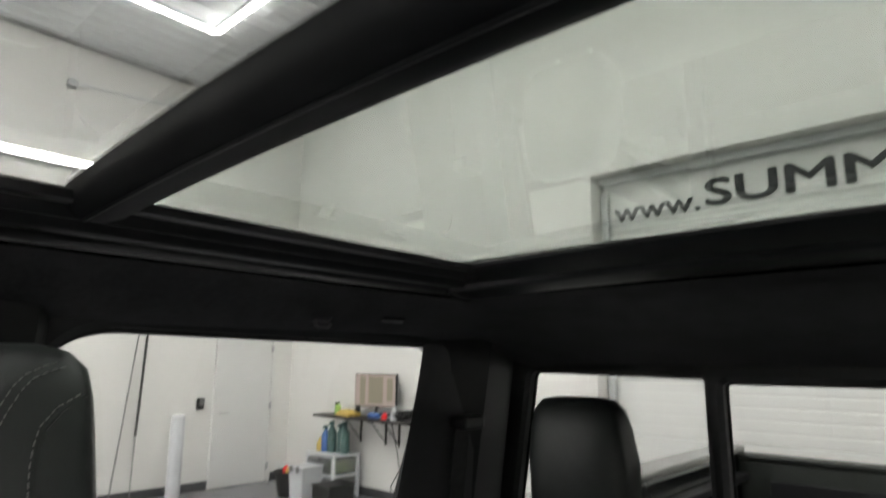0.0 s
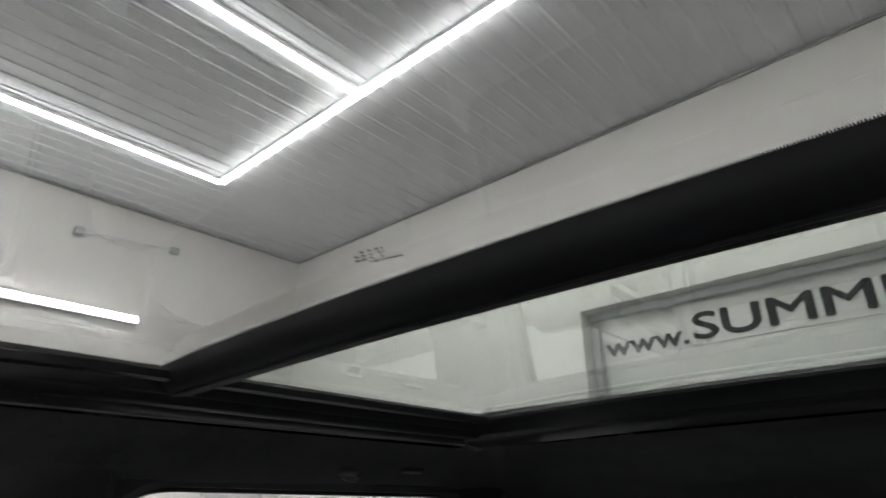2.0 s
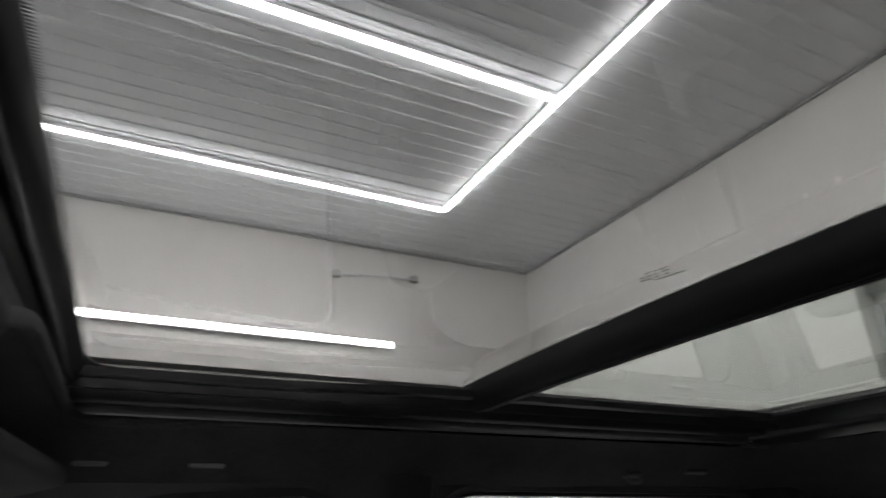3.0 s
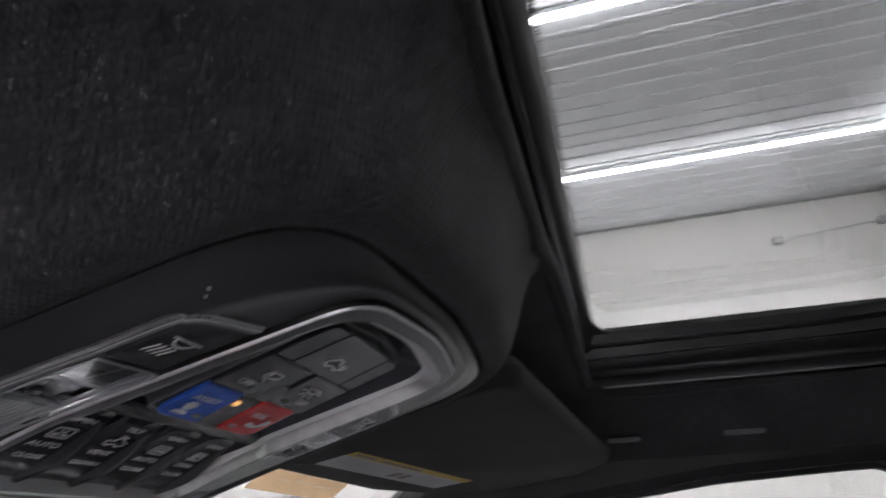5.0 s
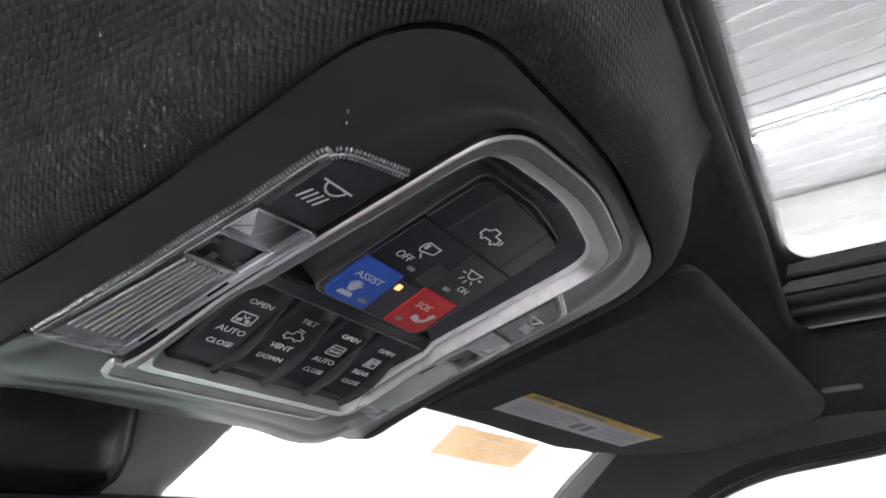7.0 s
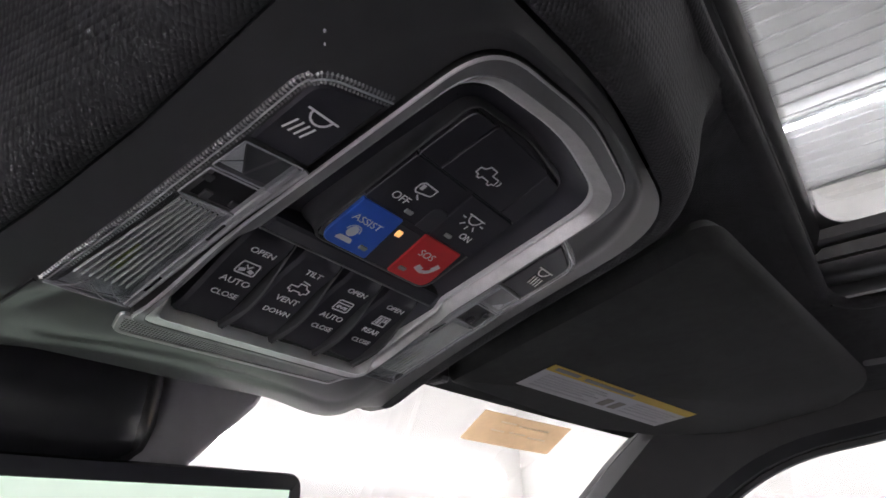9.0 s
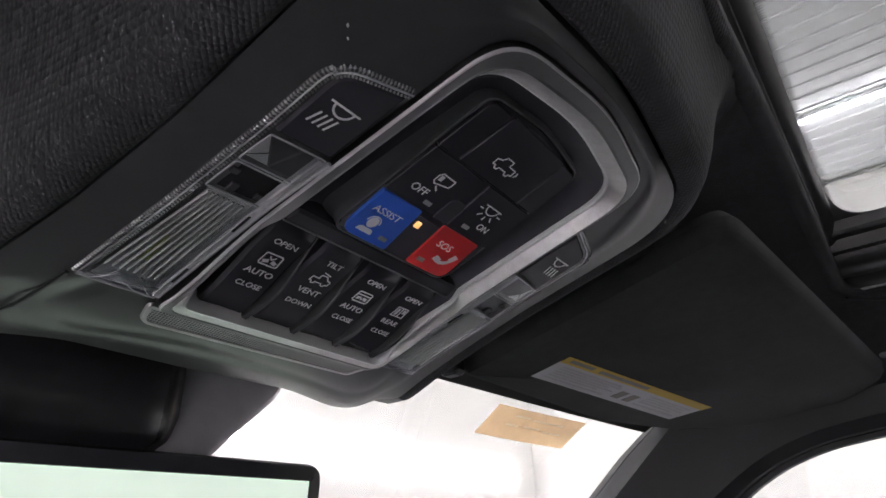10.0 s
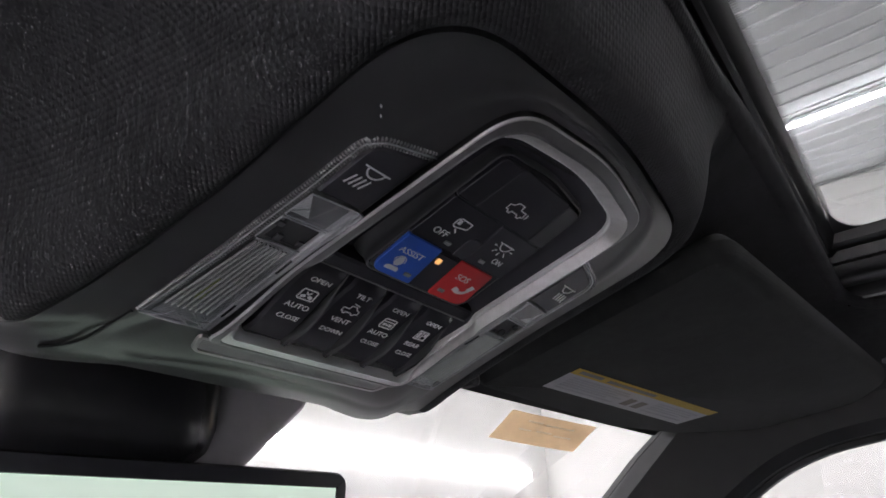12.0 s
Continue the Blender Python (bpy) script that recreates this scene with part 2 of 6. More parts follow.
# ---- mesh helpers ----
def thing(name, label, category, group="", m=None):
    """An Empty at the base of a thing that carries its parts."""
    ob = new(name)
    ob.empty_display_size = 0.05
    if m is not None:
        ob.matrix_basis = m
    return tagged(ob, label, category, group)


def part(name, bm, material, parent=None, label="", smooth=False, kind="", m=None):
    """Links a bmesh as one mesh object under a thing or under a part."""
    bmesh.ops.recalc_face_normals(bm, faces=bm.faces)
    me = bpy.data.meshes.new(name)
    bm.to_mesh(me)
    bm.free()
    me.materials.append(material)
    if smooth:
        me.shade_smooth()
        me.set_sharp_from_angle(angle=radians(38))
    ob = new(name, me)
    if parent is not None:
        ob.parent = parent
    if m is not None:
        ob.matrix_basis = m
    return tagged(ob, label, "", "", kind)


def structure(name, bm, material, label, category, smooth=False):
    ob = part(name, bm, material, None, label, smooth)
    return tagged(ob, label, category, "", "structure")


def slab(x0, x1, y0, y1, z0, z1, bevel=0.0, bm=None, seg=2):
    """A box between two corners, its edges rounded by bevel."""
    own = bm is None
    b2 = bmesh.new()
    bmesh.ops.create_cube(b2, size=1.0)
    for v in b2.verts:
        v.co = Vector(((x0 + x1) / 2 + v.co.x * (x1 - x0), (y0 + y1) / 2 + v.co.y * (y1 - y0), (z0 + z1) / 2 + v.co.z * (z1 - z0)))
    if bevel:
        bmesh.ops.bevel(b2, geom=b2.edges[:], offset=bevel, segments=seg, affect="EDGES", profile=0.5)
    if own:
        return b2
    merge(bm, b2)
    return bm


def merge(bm, other):
    me = bpy.data.meshes.new("tmp")
    other.to_mesh(me)
    other.free()
    bm.from_mesh(me)
    bpy.data.meshes.remove(me)


def rounded(corners, n=6):
    """A closed outline through corners (x, y, radius), each rounded by its radius."""
    out, k = [], len(corners)
    for i in range(k):
        p, a, b = Vector(corners[i][:2]), Vector(corners[i - 1][:2]), Vector(corners[(i + 1) % k][:2])
        r = corners[i][2]
        u, v = (a - p).normalized(), (b - p).normalized()
        half = u.angle(v) / 2
        d = min(r / math.tan(half), 0.49 * min((a - p).length, (b - p).length)) if half < 1.56 else 0
        if d < 1e-6:
            out.append(p)
            continue
        s, e = p + u * d, p + v * d
        for j in range(n + 1):
            t = j / n
            out.append(s * (1 - t) ** 2 + p * 2 * t * (1 - t) + e * t ** 2)
    return out


def polar(outline, centre, n):
    """The outline seen from its centre: n points at even angles, so that outlines can be bridged."""
    c, out = Vector(centre), []
    for i in range(n):
        a = 2 * math.pi * i / n
        d = Vector((math.cos(a), math.sin(a)))
        best = 0.0
        for j in range(len(outline)):
            p, q = outline[j - 1] - c, outline[j] - c
            e = q - p
            den = d.x * e.y - d.y * e.x
            if abs(den) < 1e-12:
                continue
            t = (p.x * e.y - p.y * e.x) / den
            s = (p.x * d.y - p.y * d.x) / den
            if -1e-6 <= s <= 1 + 1e-6 and t > best:
                best = t
        out.append(c + d * best)
    return out


def inset(ring, centre, d):
    """A polar ring drawn in by about d (outwards if negative)."""
    n, out = len(ring), []
    for i in range(n):
        t = (ring[(i + 1) % n] - ring[i - 1])
        nrm = Vector((-t.y, t.x)).normalized() if t.length > 1e-9 else Vector((0, 0))
        out.append(ring[i] + nrm * d)
    return out


def loft(rings, cap_start=False, cap_end=False, closed=True, bm=None):
    """Faces between rings of 3D points."""
    bm = bm or bmesh.new()
    vs = [[bm.verts.new(p) for p in r] for r in rings]
    n = len(rings[0])
    for a, b in zip(vs, vs[1:]):
        for i in range(n if closed else n - 1):
            j = (i + 1) % n
            bm.faces.new((a[i], a[j], b[j], b[i]))
    if cap_start:
        bm.faces.new(vs[0])
    if cap_end:
        bm.faces.new(vs[-1])
    return bm


def flat(ring, w):
    """A ring of 2D points at height w; w may be a function of the two."""
    return [(p.x, p.y, w(p.x, p.y) if callable(w) else w) for p in ring]


def prism(outline, w0, w1, bevel=0.0):
    """A plate of that outline from w0 up to w1, its upper edge rounded."""
    o = outline
    rings = [flat(o, w0)]
    if bevel:
        o2 = inset_outline(o, bevel)
        rings += [flat(o, lambda x, y: (w1(x, y) if callable(w1) else w1) - (bevel if w_up(w0, w1) else -bevel)), flat(o2, w1)]
    else:
        rings += [flat(o, w1)]
    return loft(rings, True, True)


def w_up(w0, w1):
    return (w1(0, 0) if callable(w1) else w1) > (w0(0, 0) if callable(w0) else w0)


def inset_outline(o, d):
    n, out = len(o), []
    area = sum(o[i - 1].x * o[i].y - o[i].x * o[i - 1].y for i in range(n))
    sgn = 1 if area > 0 else -1
    for i in range(n):
        a, b = (o[i] - o[i - 1]), (o[(i + 1) % n] - o[i])
        t = (a.normalized() if a.length > 1e-9 else Vector((0, 0))) + (b.normalized() if b.length > 1e-9 else Vector((0, 0)))
        nrm = Vector((-t.y, t.x)).normalized() if t.length > 1e-9 else Vector((0, 0))
        out.append(o[i] + nrm * d * sgn)
    return out


def tube(points, radius, n=10, bm=None, caps=True):
    """A round rod along points; radius a number or one per point."""
    pts = [Vector(p) for p in points]
    rad = radius if isinstance(radius, (list, tuple)) else [radius] * len(pts)
    rings = []
    for i, p in enumerate(pts):
        d = (pts[min(i + 1, len(pts) - 1)] - pts[max(i - 1, 0)]).normalized()
        u = d.orthogonal().normalized() if i == 0 else (u - d * u.dot(d)).normalized()
        w = d.cross(u)
        rings.append([p + (u * math.cos(2 * math.pi * k / n) + w * math.sin(2 * math.pi * k / n)) * rad[i] for k in range(n)])
    return loft(rings, caps, caps, True, bm)


def sweep(profile, a, b, closed=False, steps=1, bow=None):
    """A profile of (across, z) drawn along from a to b; place(across, along, z) is given by bow."""
    rings = []
    for i in range(steps + 1):
        s = a + (b - a) * i / steps
        rings.append([bow(p, s) for p in profile])
    return loft(rings, closed, closed, closed)


def stroke(points, width, w=0.0, h=0.00025, closed=False, bm=None):
    """A flat drawn line of that width, h thick, on the plane at height w."""
    bm = bm or bmesh.new()
    pts = [Vector(p) for p in points]
    if closed:
        pts = pts + [pts[0]]
    for a, b in zip(pts, pts[1:]):
        t = (b - a)
        if t.length < 1e-9:
            continue
        t.normalize()
        nn = Vector((-t.y, t.x)) * width / 2
        e = t * width * 0.3
        loft([[(p.x, p.y, w) for p in (a - e + nn, a - e - nn, b + e - nn, b + e + nn)],
              [(p.x, p.y, w + h) for p in (a - e + nn, a - e - nn, b + e - nn, b + e + nn)]], True, True, True, bm)
    return bm


def arc(cx, cy, r, a0, a1, n=10):
    return [(cx + r * math.cos(radians(a0 + (a1 - a0) * i / n)), cy + r * math.sin(radians(a0 + (a1 - a0) * i / n))) for i in range(n + 1)]


def lettering(name, text, size, material, parent, m, stretch=1.0, bold=0.0, depth=0.0002, align="CENTER", label=""):
    """Words in the built-in font as one mesh; m places them under their parent."""
    cu = bpy.data.curves.new(name, "FONT")
    cu.body, cu.size, cu.extrude, cu.offset = text, size, depth, bold
    cu.align_x, cu.align_y = align, "CENTER"
    cu.resolution_u = 4
    tmp = bpy.data.objects.new(name, cu)
    scene.collection.objects.link(tmp)
    me = bpy.data.meshes.new_from_object(tmp.evaluated_get(bpy.context.evaluated_depsgraph_get()))
    bpy.data.objects.remove(tmp)
    bpy.data.curves.remove(cu)
    me.materials.clear()
    me.materials.append(material)
    me.transform(Matrix.Diagonal((stretch, 1, 1, 1)))
    ob = new(name, me)
    ob.parent = parent
    ob.matrix_basis = m
    return tagged(ob, label)


def smooth01(t):
    t = min(1.0, max(0.0, t))
    return t * t * (3 - 2 * t)

# ---- the garage ----
X0, X1, Y0, Y1, ZC = -3.4, 8.13, -6.09, 4.4, 5.75      # inner faces of the walls, ceiling height
GX0, GX1, GZ, GD = -2.6, 2.81, 3.69, 0.27              # garage door opening and how deep the door sits in it

structure("floor", slab(X0 - 0.2, X1 + 0.2, Y0 - 0.5, Y1 + 0.2, -0.15, 0.0), M_FLOOR, "smooth dark grey epoxy garage floor", "floor")
structure("wall_east", slab(X1, X1 + 0.2, Y0 - 0.5, Y1 + 0.2, 0, ZC + 0.1), M_WALL, "white painted garage side wall", "wall")
structure("wall_west", slab(X0 - 0.2, X0, Y0 - 0.5, Y1 + 0.2, 0, ZC + 0.1), M_WALL, "white painted garage side wall", "wall")
structure("wall_north", slab(X0, X1, Y1, Y1 + 0.2, 0, ZC + 0.1), M_WALL, "white painted garage front wall", "wall")
bm = slab(X0, GX0, Y0 - 0.5, Y0, 0, ZC + 0.1)
slab(GX1, X1, Y0 - 0.5, Y0, 0, ZC + 0.1, 0, bm)
slab(GX0, GX1, Y0 - 0.5, Y0, GZ, ZC + 0.1, 0, bm)
structure("wall_south", bm, M_WALL, "white painted rear wall around the garage door", "wall")

# ribbed steel ceiling: ribs run along the length of the garage
prof, x = [], X0
while x < X1 - 0.001:
    prof += [(x, 0.0), (x + 0.085, 0.0), (x + 0.100, -0.015), (x + 0.126, -0.015), (x + 0.141, 0.0), (x + 0.160, 0.0), (x + 0.166, -0.003), (x + 0.176, -0.003), (x + 0.182, 0.0)]
    x += 0.229
prof = [p for p in prof if p[0] <= X1] + [(X1, 0.0)]
structure("ceiling", sweep(prof, Y0, Y1, bow=lambda p, s: (p[0], s, ZC + p[1])), M_CEIL, "pale grey ribbed steel liner panel ceiling", "ceiling")
structure("roof_deck", slab(X0 - 0.2, X1 + 0.2, Y0 - 0.5, Y1 + 0.2, ZC + 0.1, ZC + 0.2), M_CEIL, "plain deck above the steel ceiling", "ceiling")
structure("trim_east", slab(X1 - 0.03, X1 - 0.002, Y0 + 0.01, Y1, ZC - 0.045, ZC - 0.025), M_STEEL, "thin grey metal angle along the ceiling", "trim")
structure("trim_south", slab(X0, X1 - 0.03, Y0 + 0.002, Y0 + 0.03, ZC - 0.045, ZC - 0.025), M_STEEL, "thin grey metal angle along the ceiling", "trim")
bm = slab(X1 - 0.012, X1 - 0.001, Y0, -5.72, 0, 0.12)
slab(X1 - 0.012, X1 - 0.001, -4.86, Y1, 0, 0.12, 0, bm)
slab(GX1 + 0.02, X1 - 0.012, Y0 + 0.001, Y0 + 0.012, 0, 0.12, 0, bm)
structure("baseboard", bm, M_BASE, "dark grey rubber baseboard along the walls", "baseboard")

# sectional garage door in its recess, with lettering on the upper panels
gdoor = tagged(new("door_1"), "closed white sectional garage door with black lettering", "garage door", "", "structure")
gdoor.location = ((GX0 + GX1) / 2, Y0 - GD, 0)
hw = (GX1 - GX0) / 2
for i in range(7):
    z = i * 0.528
    prof = [(0.0, z + 0.003)]
    for k in range(5):
        zz = z + 0.003 + k * 0.1044
        prof += [(0.0, zz + 0.008), (0.0018, zz + 0.013), (0.0018, zz + 0.095), (0.0, zz + 0.1)]
    prof += [(0.0, z + 0.524), (-0.04, z + 0.524), (-0.04, z + 0.003)]
    part("panel", sweep(prof, -hw, hw, True, bow=lambda p, s: (s, p[0], p[1])), M_GDOOR, gdoor)
part("header", slab(-hw, hw, 0.02, 0.10, GZ - 0.085, GZ - 0.002, 0.02, seg=4), M_SIGNFADE, gdoor, "grey header seal above the door")
part("track", slab(hw - 0.09, hw - 0.02, 0.02, 0.09, 0, GZ - 0.18, 0.004), M_SIGNFADE, gdoor, "grey vertical door track")
turn = Matrix.Rotation(math.pi, 4, "Z") @ Matrix.Rotation(math.pi / 2, 4, "X")
lx = lambda x: x - (GX0 + GX1) / 2

def bold_sign(name, text, size, x, z, stretch, weight):
    """Heavy sign letters: the same word set several times, a little apart."""
    bm = bmesh.new()
    for i, (dx, dz) in enumerate(((0, 0), (weight, 0), (-weight, 0), (0, weight * 0.7), (0, -weight * 0.7))):
        tmp = lettering(name, text, size, M_SIGN, gdoor, Matrix(), stretch, 0.0, 0.001 + 0.0006 * i, "LEFT")
        tmp.data.transform(Matrix.Translation((dx, dz, 0)))
        bm.from_mesh(tmp.data)
        bpy.data.objects.remove(tmp)
    part(name, bm, M_SIGN, gdoor, "bold black vinyl lettering", m=Matrix.Translation((lx(x), 0.012, z)) @ turn)


bold_sign("web_address", "www.", 0.286, 2.675, 3.293, 1.33, 0.008)
bold_sign("company_word", "SUMMIT", 0.368, 1.748, 3.340, 1.57, 0.013)

# steel door in the side wall
door = tagged(new("door_2"), "closed white steel door with three hinges", "door", "", "structure")
door.location = (X1, -5.29, 0)
bm = slab(-0.03, -0.002, -0.50, -0.44, 0.0, 2.16, 0.004)
slab(-0.03, -0.002, 0.41, 0.47, 0.0, 2.16, 0.004, bm)
slab(-0.03, -0.002, -0.44, 0.41, 2.10, 2.16, 0.004, bm)
part("door_frame", bm, M_WALL_COOL, door)
part("door_leaf", slab(-0.018, -0.003, -0.437, 0.407, 0.01, 2.097, 0.003), M_WALL_COOL, door)
for z in (0.22, 1.09, 1.93):
    part("hinge", slab(-0.036, -0.018, -0.46, -0.42, z - 0.05, z + 0.05, 0.004), M_STEEL, door, "steel hinge")
bm = tube([(-0.018, 0.35, 1.02), (-0.07, 0.35, 1.02)], 0.012)
tube([(-0.07, 0.36, 1.02), (-0.07, 0.24, 1.02)], 0.009, 8, bm)
part("door_handle", bm, M_STEEL, door, "steel lever handle")

# LED tubes: a grid under the ceiling, a row on the side wall and one on the front wall
def led_tube(length, m, group, wide=0.040, deep=0.055):
    t = thing("led_tube_light", "long white LED tube lamp, switched on", "lamp", group, m)
    part("channel", slab(-length / 2, length / 2, -wide, wide, 0.0, deep, 0.004), M_WHITEPL, t)
    part("diffuser", slab(-length / 2 + 0.004, length / 2 - 0.004, -0.044, 0.044, -0.022, -0.001, 0.008), M_LED, t, "glowing white diffuser")
    return t


SEG = 2.69
first = led_tube(SEG, pose(6.43, -3.63 + SEG / 2, ZC - 0.07, 0, 0, 90), "LED tubes on the ceiling")
for x in (6.43, 3.74, 1.05, -1.64):
    for k in range(2):
        if (x, k) != (6.43, 0):
            copy_thing(first, pose(x, -3.63 + SEG * (k + 0.5), ZC - 0.07, 0, 0, 90))
for k in range(3):
    copy_thing(first, pose(6.43 - SEG * (k + 0.5), -3.63, ZC - 0.071))
wall_led = led_tube(2.64, pose(X1 - 0.07, -2.23, 4.15, 0, 90, 0) @ pose(0, 0, 0, 0, 0, 90), "LED tubes on the walls", 0.055)
copy_thing(wall_led, pose(X1 - 0.07, 0.43, 4.15, 0, 90, 0) @ pose(0, 0, 0, 0, 0, 90))
front_led = led_tube(2.64, pose(7.62 - 1.325, Y1 - 0.014, 2.57, -90, 0, 0), "LED tubes on the walls", 0.043, 0.012)
for k in (1, 2, 3):
    copy_thing(front_led, pose(7.62 - 2.65 * (k + 0.5), Y1 - 0.014, 2.57, -90, 0, 0))

# pull rod high on the side wall
rod = thing("wall_pull_rod", "thin grey steel rod between two wall brackets", "rod", "", pose(X1, -3.24, 5.2))
for y, z in ((0.64, -0.03), (-0.64, 0.07)):
    part("bracket", slab(-0.10, -0.002, y - 0.07, y + 0.05, z - 0.05, z + 0.05, 0.015), M_STEEL, rod, "grey steel bracket")
part("rod", tube([(-0.07, 0.64, -0.03), (-0.07, -0.64, 0.07)], 0.012), M_WHITEPL, rod)
part("cord", tube([(-0.05, -0.66, 0.05), (-0.04, -0.60, -1.1)], 0.006, 6), M_WHITEPL, rod)

# things against the side wall
r = thing("dark_pole", "slim black pole leaning on the white wall", "pole", "", pose(X1 - 0.05, -3.82, 0.0))
part("shaft", tube([(-0.06, 0.05, 0.80), (0.02, -0.03, 2.60)], 0.016), M_BLACKP, r)
part("grip", tube([(-0.07, 0.06, 0.0), (-0.06, 0.05, 0.80)], 0.007), M_GREYTUBE, r)
r = thing("grey_pole", "thin grey pole leaning on the white wall", "pole", "", pose(X1 - 0.05, -3.60, 0.0))
part("shaft", tube([(-0.05, 0.08, 0.0), (0.03, -0.15, 2.3)], 0.009), M_GREYTUBE, r)
r = thing("wall_dispenser", "small black box fixed to the wall", "box", "", pose(X1, -4.63, 1.16))
part("case", slab(-0.07, -0.002, -0.045, 0.045, -0.075, 0.075, 0.01), M_BLACKP, r)
part("front_cover", slab(-0.078, -0.07, -0.03, 0.03, -0.02, 0.06, 0.003), M_GREYTUBE, r)
r = thing("white_bollard", "round white pipe post standing on the floor", "post", "", pose(7.6, -4.11, 0.0))
part("pipe", tube([(0, 0, 0.0), (0, 0, 1.03), (0, 0, 1.055), (0, 0, 1.065)], [0.085, 0.085, 0.078, 0.05], 24), M_WHITEPL, r, smooth=True)
part("collar", tube([(0, 0, 0.0), (0, 0, 0.03)], 0.12, 24), M_WHITEPL, r)

# work shelf with its monitor and clutter
sh = thing("wall_shelf", "dark board shelf on black steel brackets", "shelf", "", pose(6.08, Y0, 1.0))
part("board", slab(-0.95, 0.93, 0.002, 0.36, 0.0, 0.035, 0.004), M_WOODTOP, sh)
for x in (-0.45, -0.20, 0.30):
    bm = slab(x - 0.012, x + 0.012, 0.003, 0.02, -0.32, -0.001)
    slab(x - 0.012, x + 0.012, 0.02, 0.32, -0.018, -0.001, 0, bm)
    tube([(x, 0.02, -0.28), (x, 0.27, -0.015)], 0.008, 6, bm)
    part("bracket", bm, M_BLACKP, sh, "black steel bracket")
mon = thing("computer_monitor", "flat black computer monitor, switched on", "monitor", "", pose(5.92, Y0 + 0.17, 1.035, 0, 0, 4))
part("case", slab(-0.375, 0.375, -0.02, 0.02, 0.13, 0.56, 0.008), M_BLACKP, mon)
part("screen", slab(-0.362, 0.362, 0.0205, 0.023, 0.145, 0.547), M_SCREEN, mon, "pale pink glowing picture")
for x, w, z, h in ((0.22, 0.10, 0.34, 0.36), (-0.02, 0.26, 0.35, 0.34), (-0.27, 0.10, 0.36, 0.28)):
    part("window_panel", slab(x - w / 2, x + w / 2, 0.0235, 0.0245, z - h / 2, z + h / 2), M_SCREENBAR, mon)
part("stand", slab(-0.10, 0.10, -0.09, 0.09, 0.0, 0.012, 0.004), M_BLACKP, mon)
part("neck", slab(-0.02, 0.02, -0.03, -0.005, 0.01, 0.2, 0.004), M_BLACKP, mon)


def bottle(x, y, z, h, r, material, label, cap=M_WHITEPL, nozzle=False):
    b = thing("bottle", label, "bottle", "", pose(x, y, z))
    part("body", tube([(0, 0, 0.0), (0, 0, 0.004), (0, 0, h * 0.66), (0, 0, h * 0.80), (0, 0, h * 0.86)], [r * 0.9, r, r, r * 0.45, r * 0.4], 14), material, b, smooth=True)
    if nozzle:
        bm = slab(-0.018, 0.018, -0.018, 0.05, h * 0.86, h, 0.006)
        tube([(0, 0.01, h * 0.88), (0, 0.045, h * 0.76)], 0.006, 6, bm)
        part("trigger", bm, cap, b)
    else:
        part("cap", tube([(0, 0, h * 0.86), (0, 0, h)], r * 0.46, 12), cap, b)
    return b


ST = 1.035
bottle(6.66, Y0 + 0.2, ST, 0.17, 0.045, M_GREENPL, "lime green spray bottle on the shelf", M_BLACKP, True)
bottle(6.52, Y0 + 0.15, ST, 0.13, 0.04, M_WHITEPL, "short white plastic bottle on the shelf")
yc = thing("yellow_cloth_heap", "crumpled yellow microfibre cloths on the shelf", "cloth", "", pose(6.38, Y0 + 0.22, ST))
rs = random.Random(11)
for dx, dy, w, h in ((-0.08, 0.02, 0.11, 0.055), (0.07, -0.02, 0.12, 0.075), (0.0, 0.06, 0.14, 0.045)):
    bm = slab(dx - w, dx + w, dy - 0.07, dy + 0.07, 0.0, h, h * 0.45, seg=4)
    for v in bm.verts:
        if v.co.z > 0.01:
            v.co += Vector((rs.uniform(-1, 1), rs.uniform(-1, 1), rs.uniform(-1, 0.4))) * 0.010
    part("cloth", bm, M_YELLOWPL, yc, "", True)
sp = thing("black_spray_bottle", "small black spray bottle standing on the shelf", "bottle", "", pose(6.33, Y0 + 0.12, ST))
part("body", tube([(0, 0, 0), (0, 0, 0.11), (0, 0, 0.14), (0, 0, 0.16)], [0.036, 0.036, 0.016, 0.014], 14), M_BLACKP, sp, smooth=True)
part("trigger", slab(-0.014, 0.014, -0.02, 0.055, 0.155, 0.20, 0.008), M_BLACKP, sp)
bs = thing("book_stack", "low stack of dark and pale folders on the shelf", "folder", "", pose(5.62, Y0 + 0.16, ST))
for k, (w, z0, mt) in enumerate(((0.17, 0.0, M_BLACKP), (0.15, 0.022, M_WHITEPL), (0.16, 0.040, M_BLACKP))):
    part("folder", slab(-w, w, -0.11, 0.11, z0, z0 + 0.018, 0.004), mt, bs)
bottle(5.45, Y0 + 0.27, ST, 0.17, 0.05, M_WHITEPL, "white drinking cup on the shelf", M_WHITEPL)
bottle(5.62, Y0 + 0.28, ST, 0.09, 0.04, M_RED, "small red tin on the shelf", M_RED)
cl = thing("cable_heap", "tangled black cables beside the monitor", "cable", "", pose(5.34, Y0 + 0.22, ST))
rs = random.Random(4)
pts = [(0.13 * math.sin(i * 0.9) * rs.uniform(0.4, 1), 0.1 * math.cos(i * 1.3), 0.014 + 0.11 * abs(math.sin(i * 0.37)) * rs.uniform(0.6, 1)) for i in range(60)]
part("cable", tube(pts, 0.012, 6), M_BLACKP, cl)
tb = thing("tool_bag", "low dark blue pouch lying on the shelf", "bag", "", pose(5.82, Y0 + 0.27, ST))
part("pouch", slab(-0.10, 0.10, -0.05, 0.05, 0, 0.07, 0.025, seg=3), M_BLUEPL, tb)
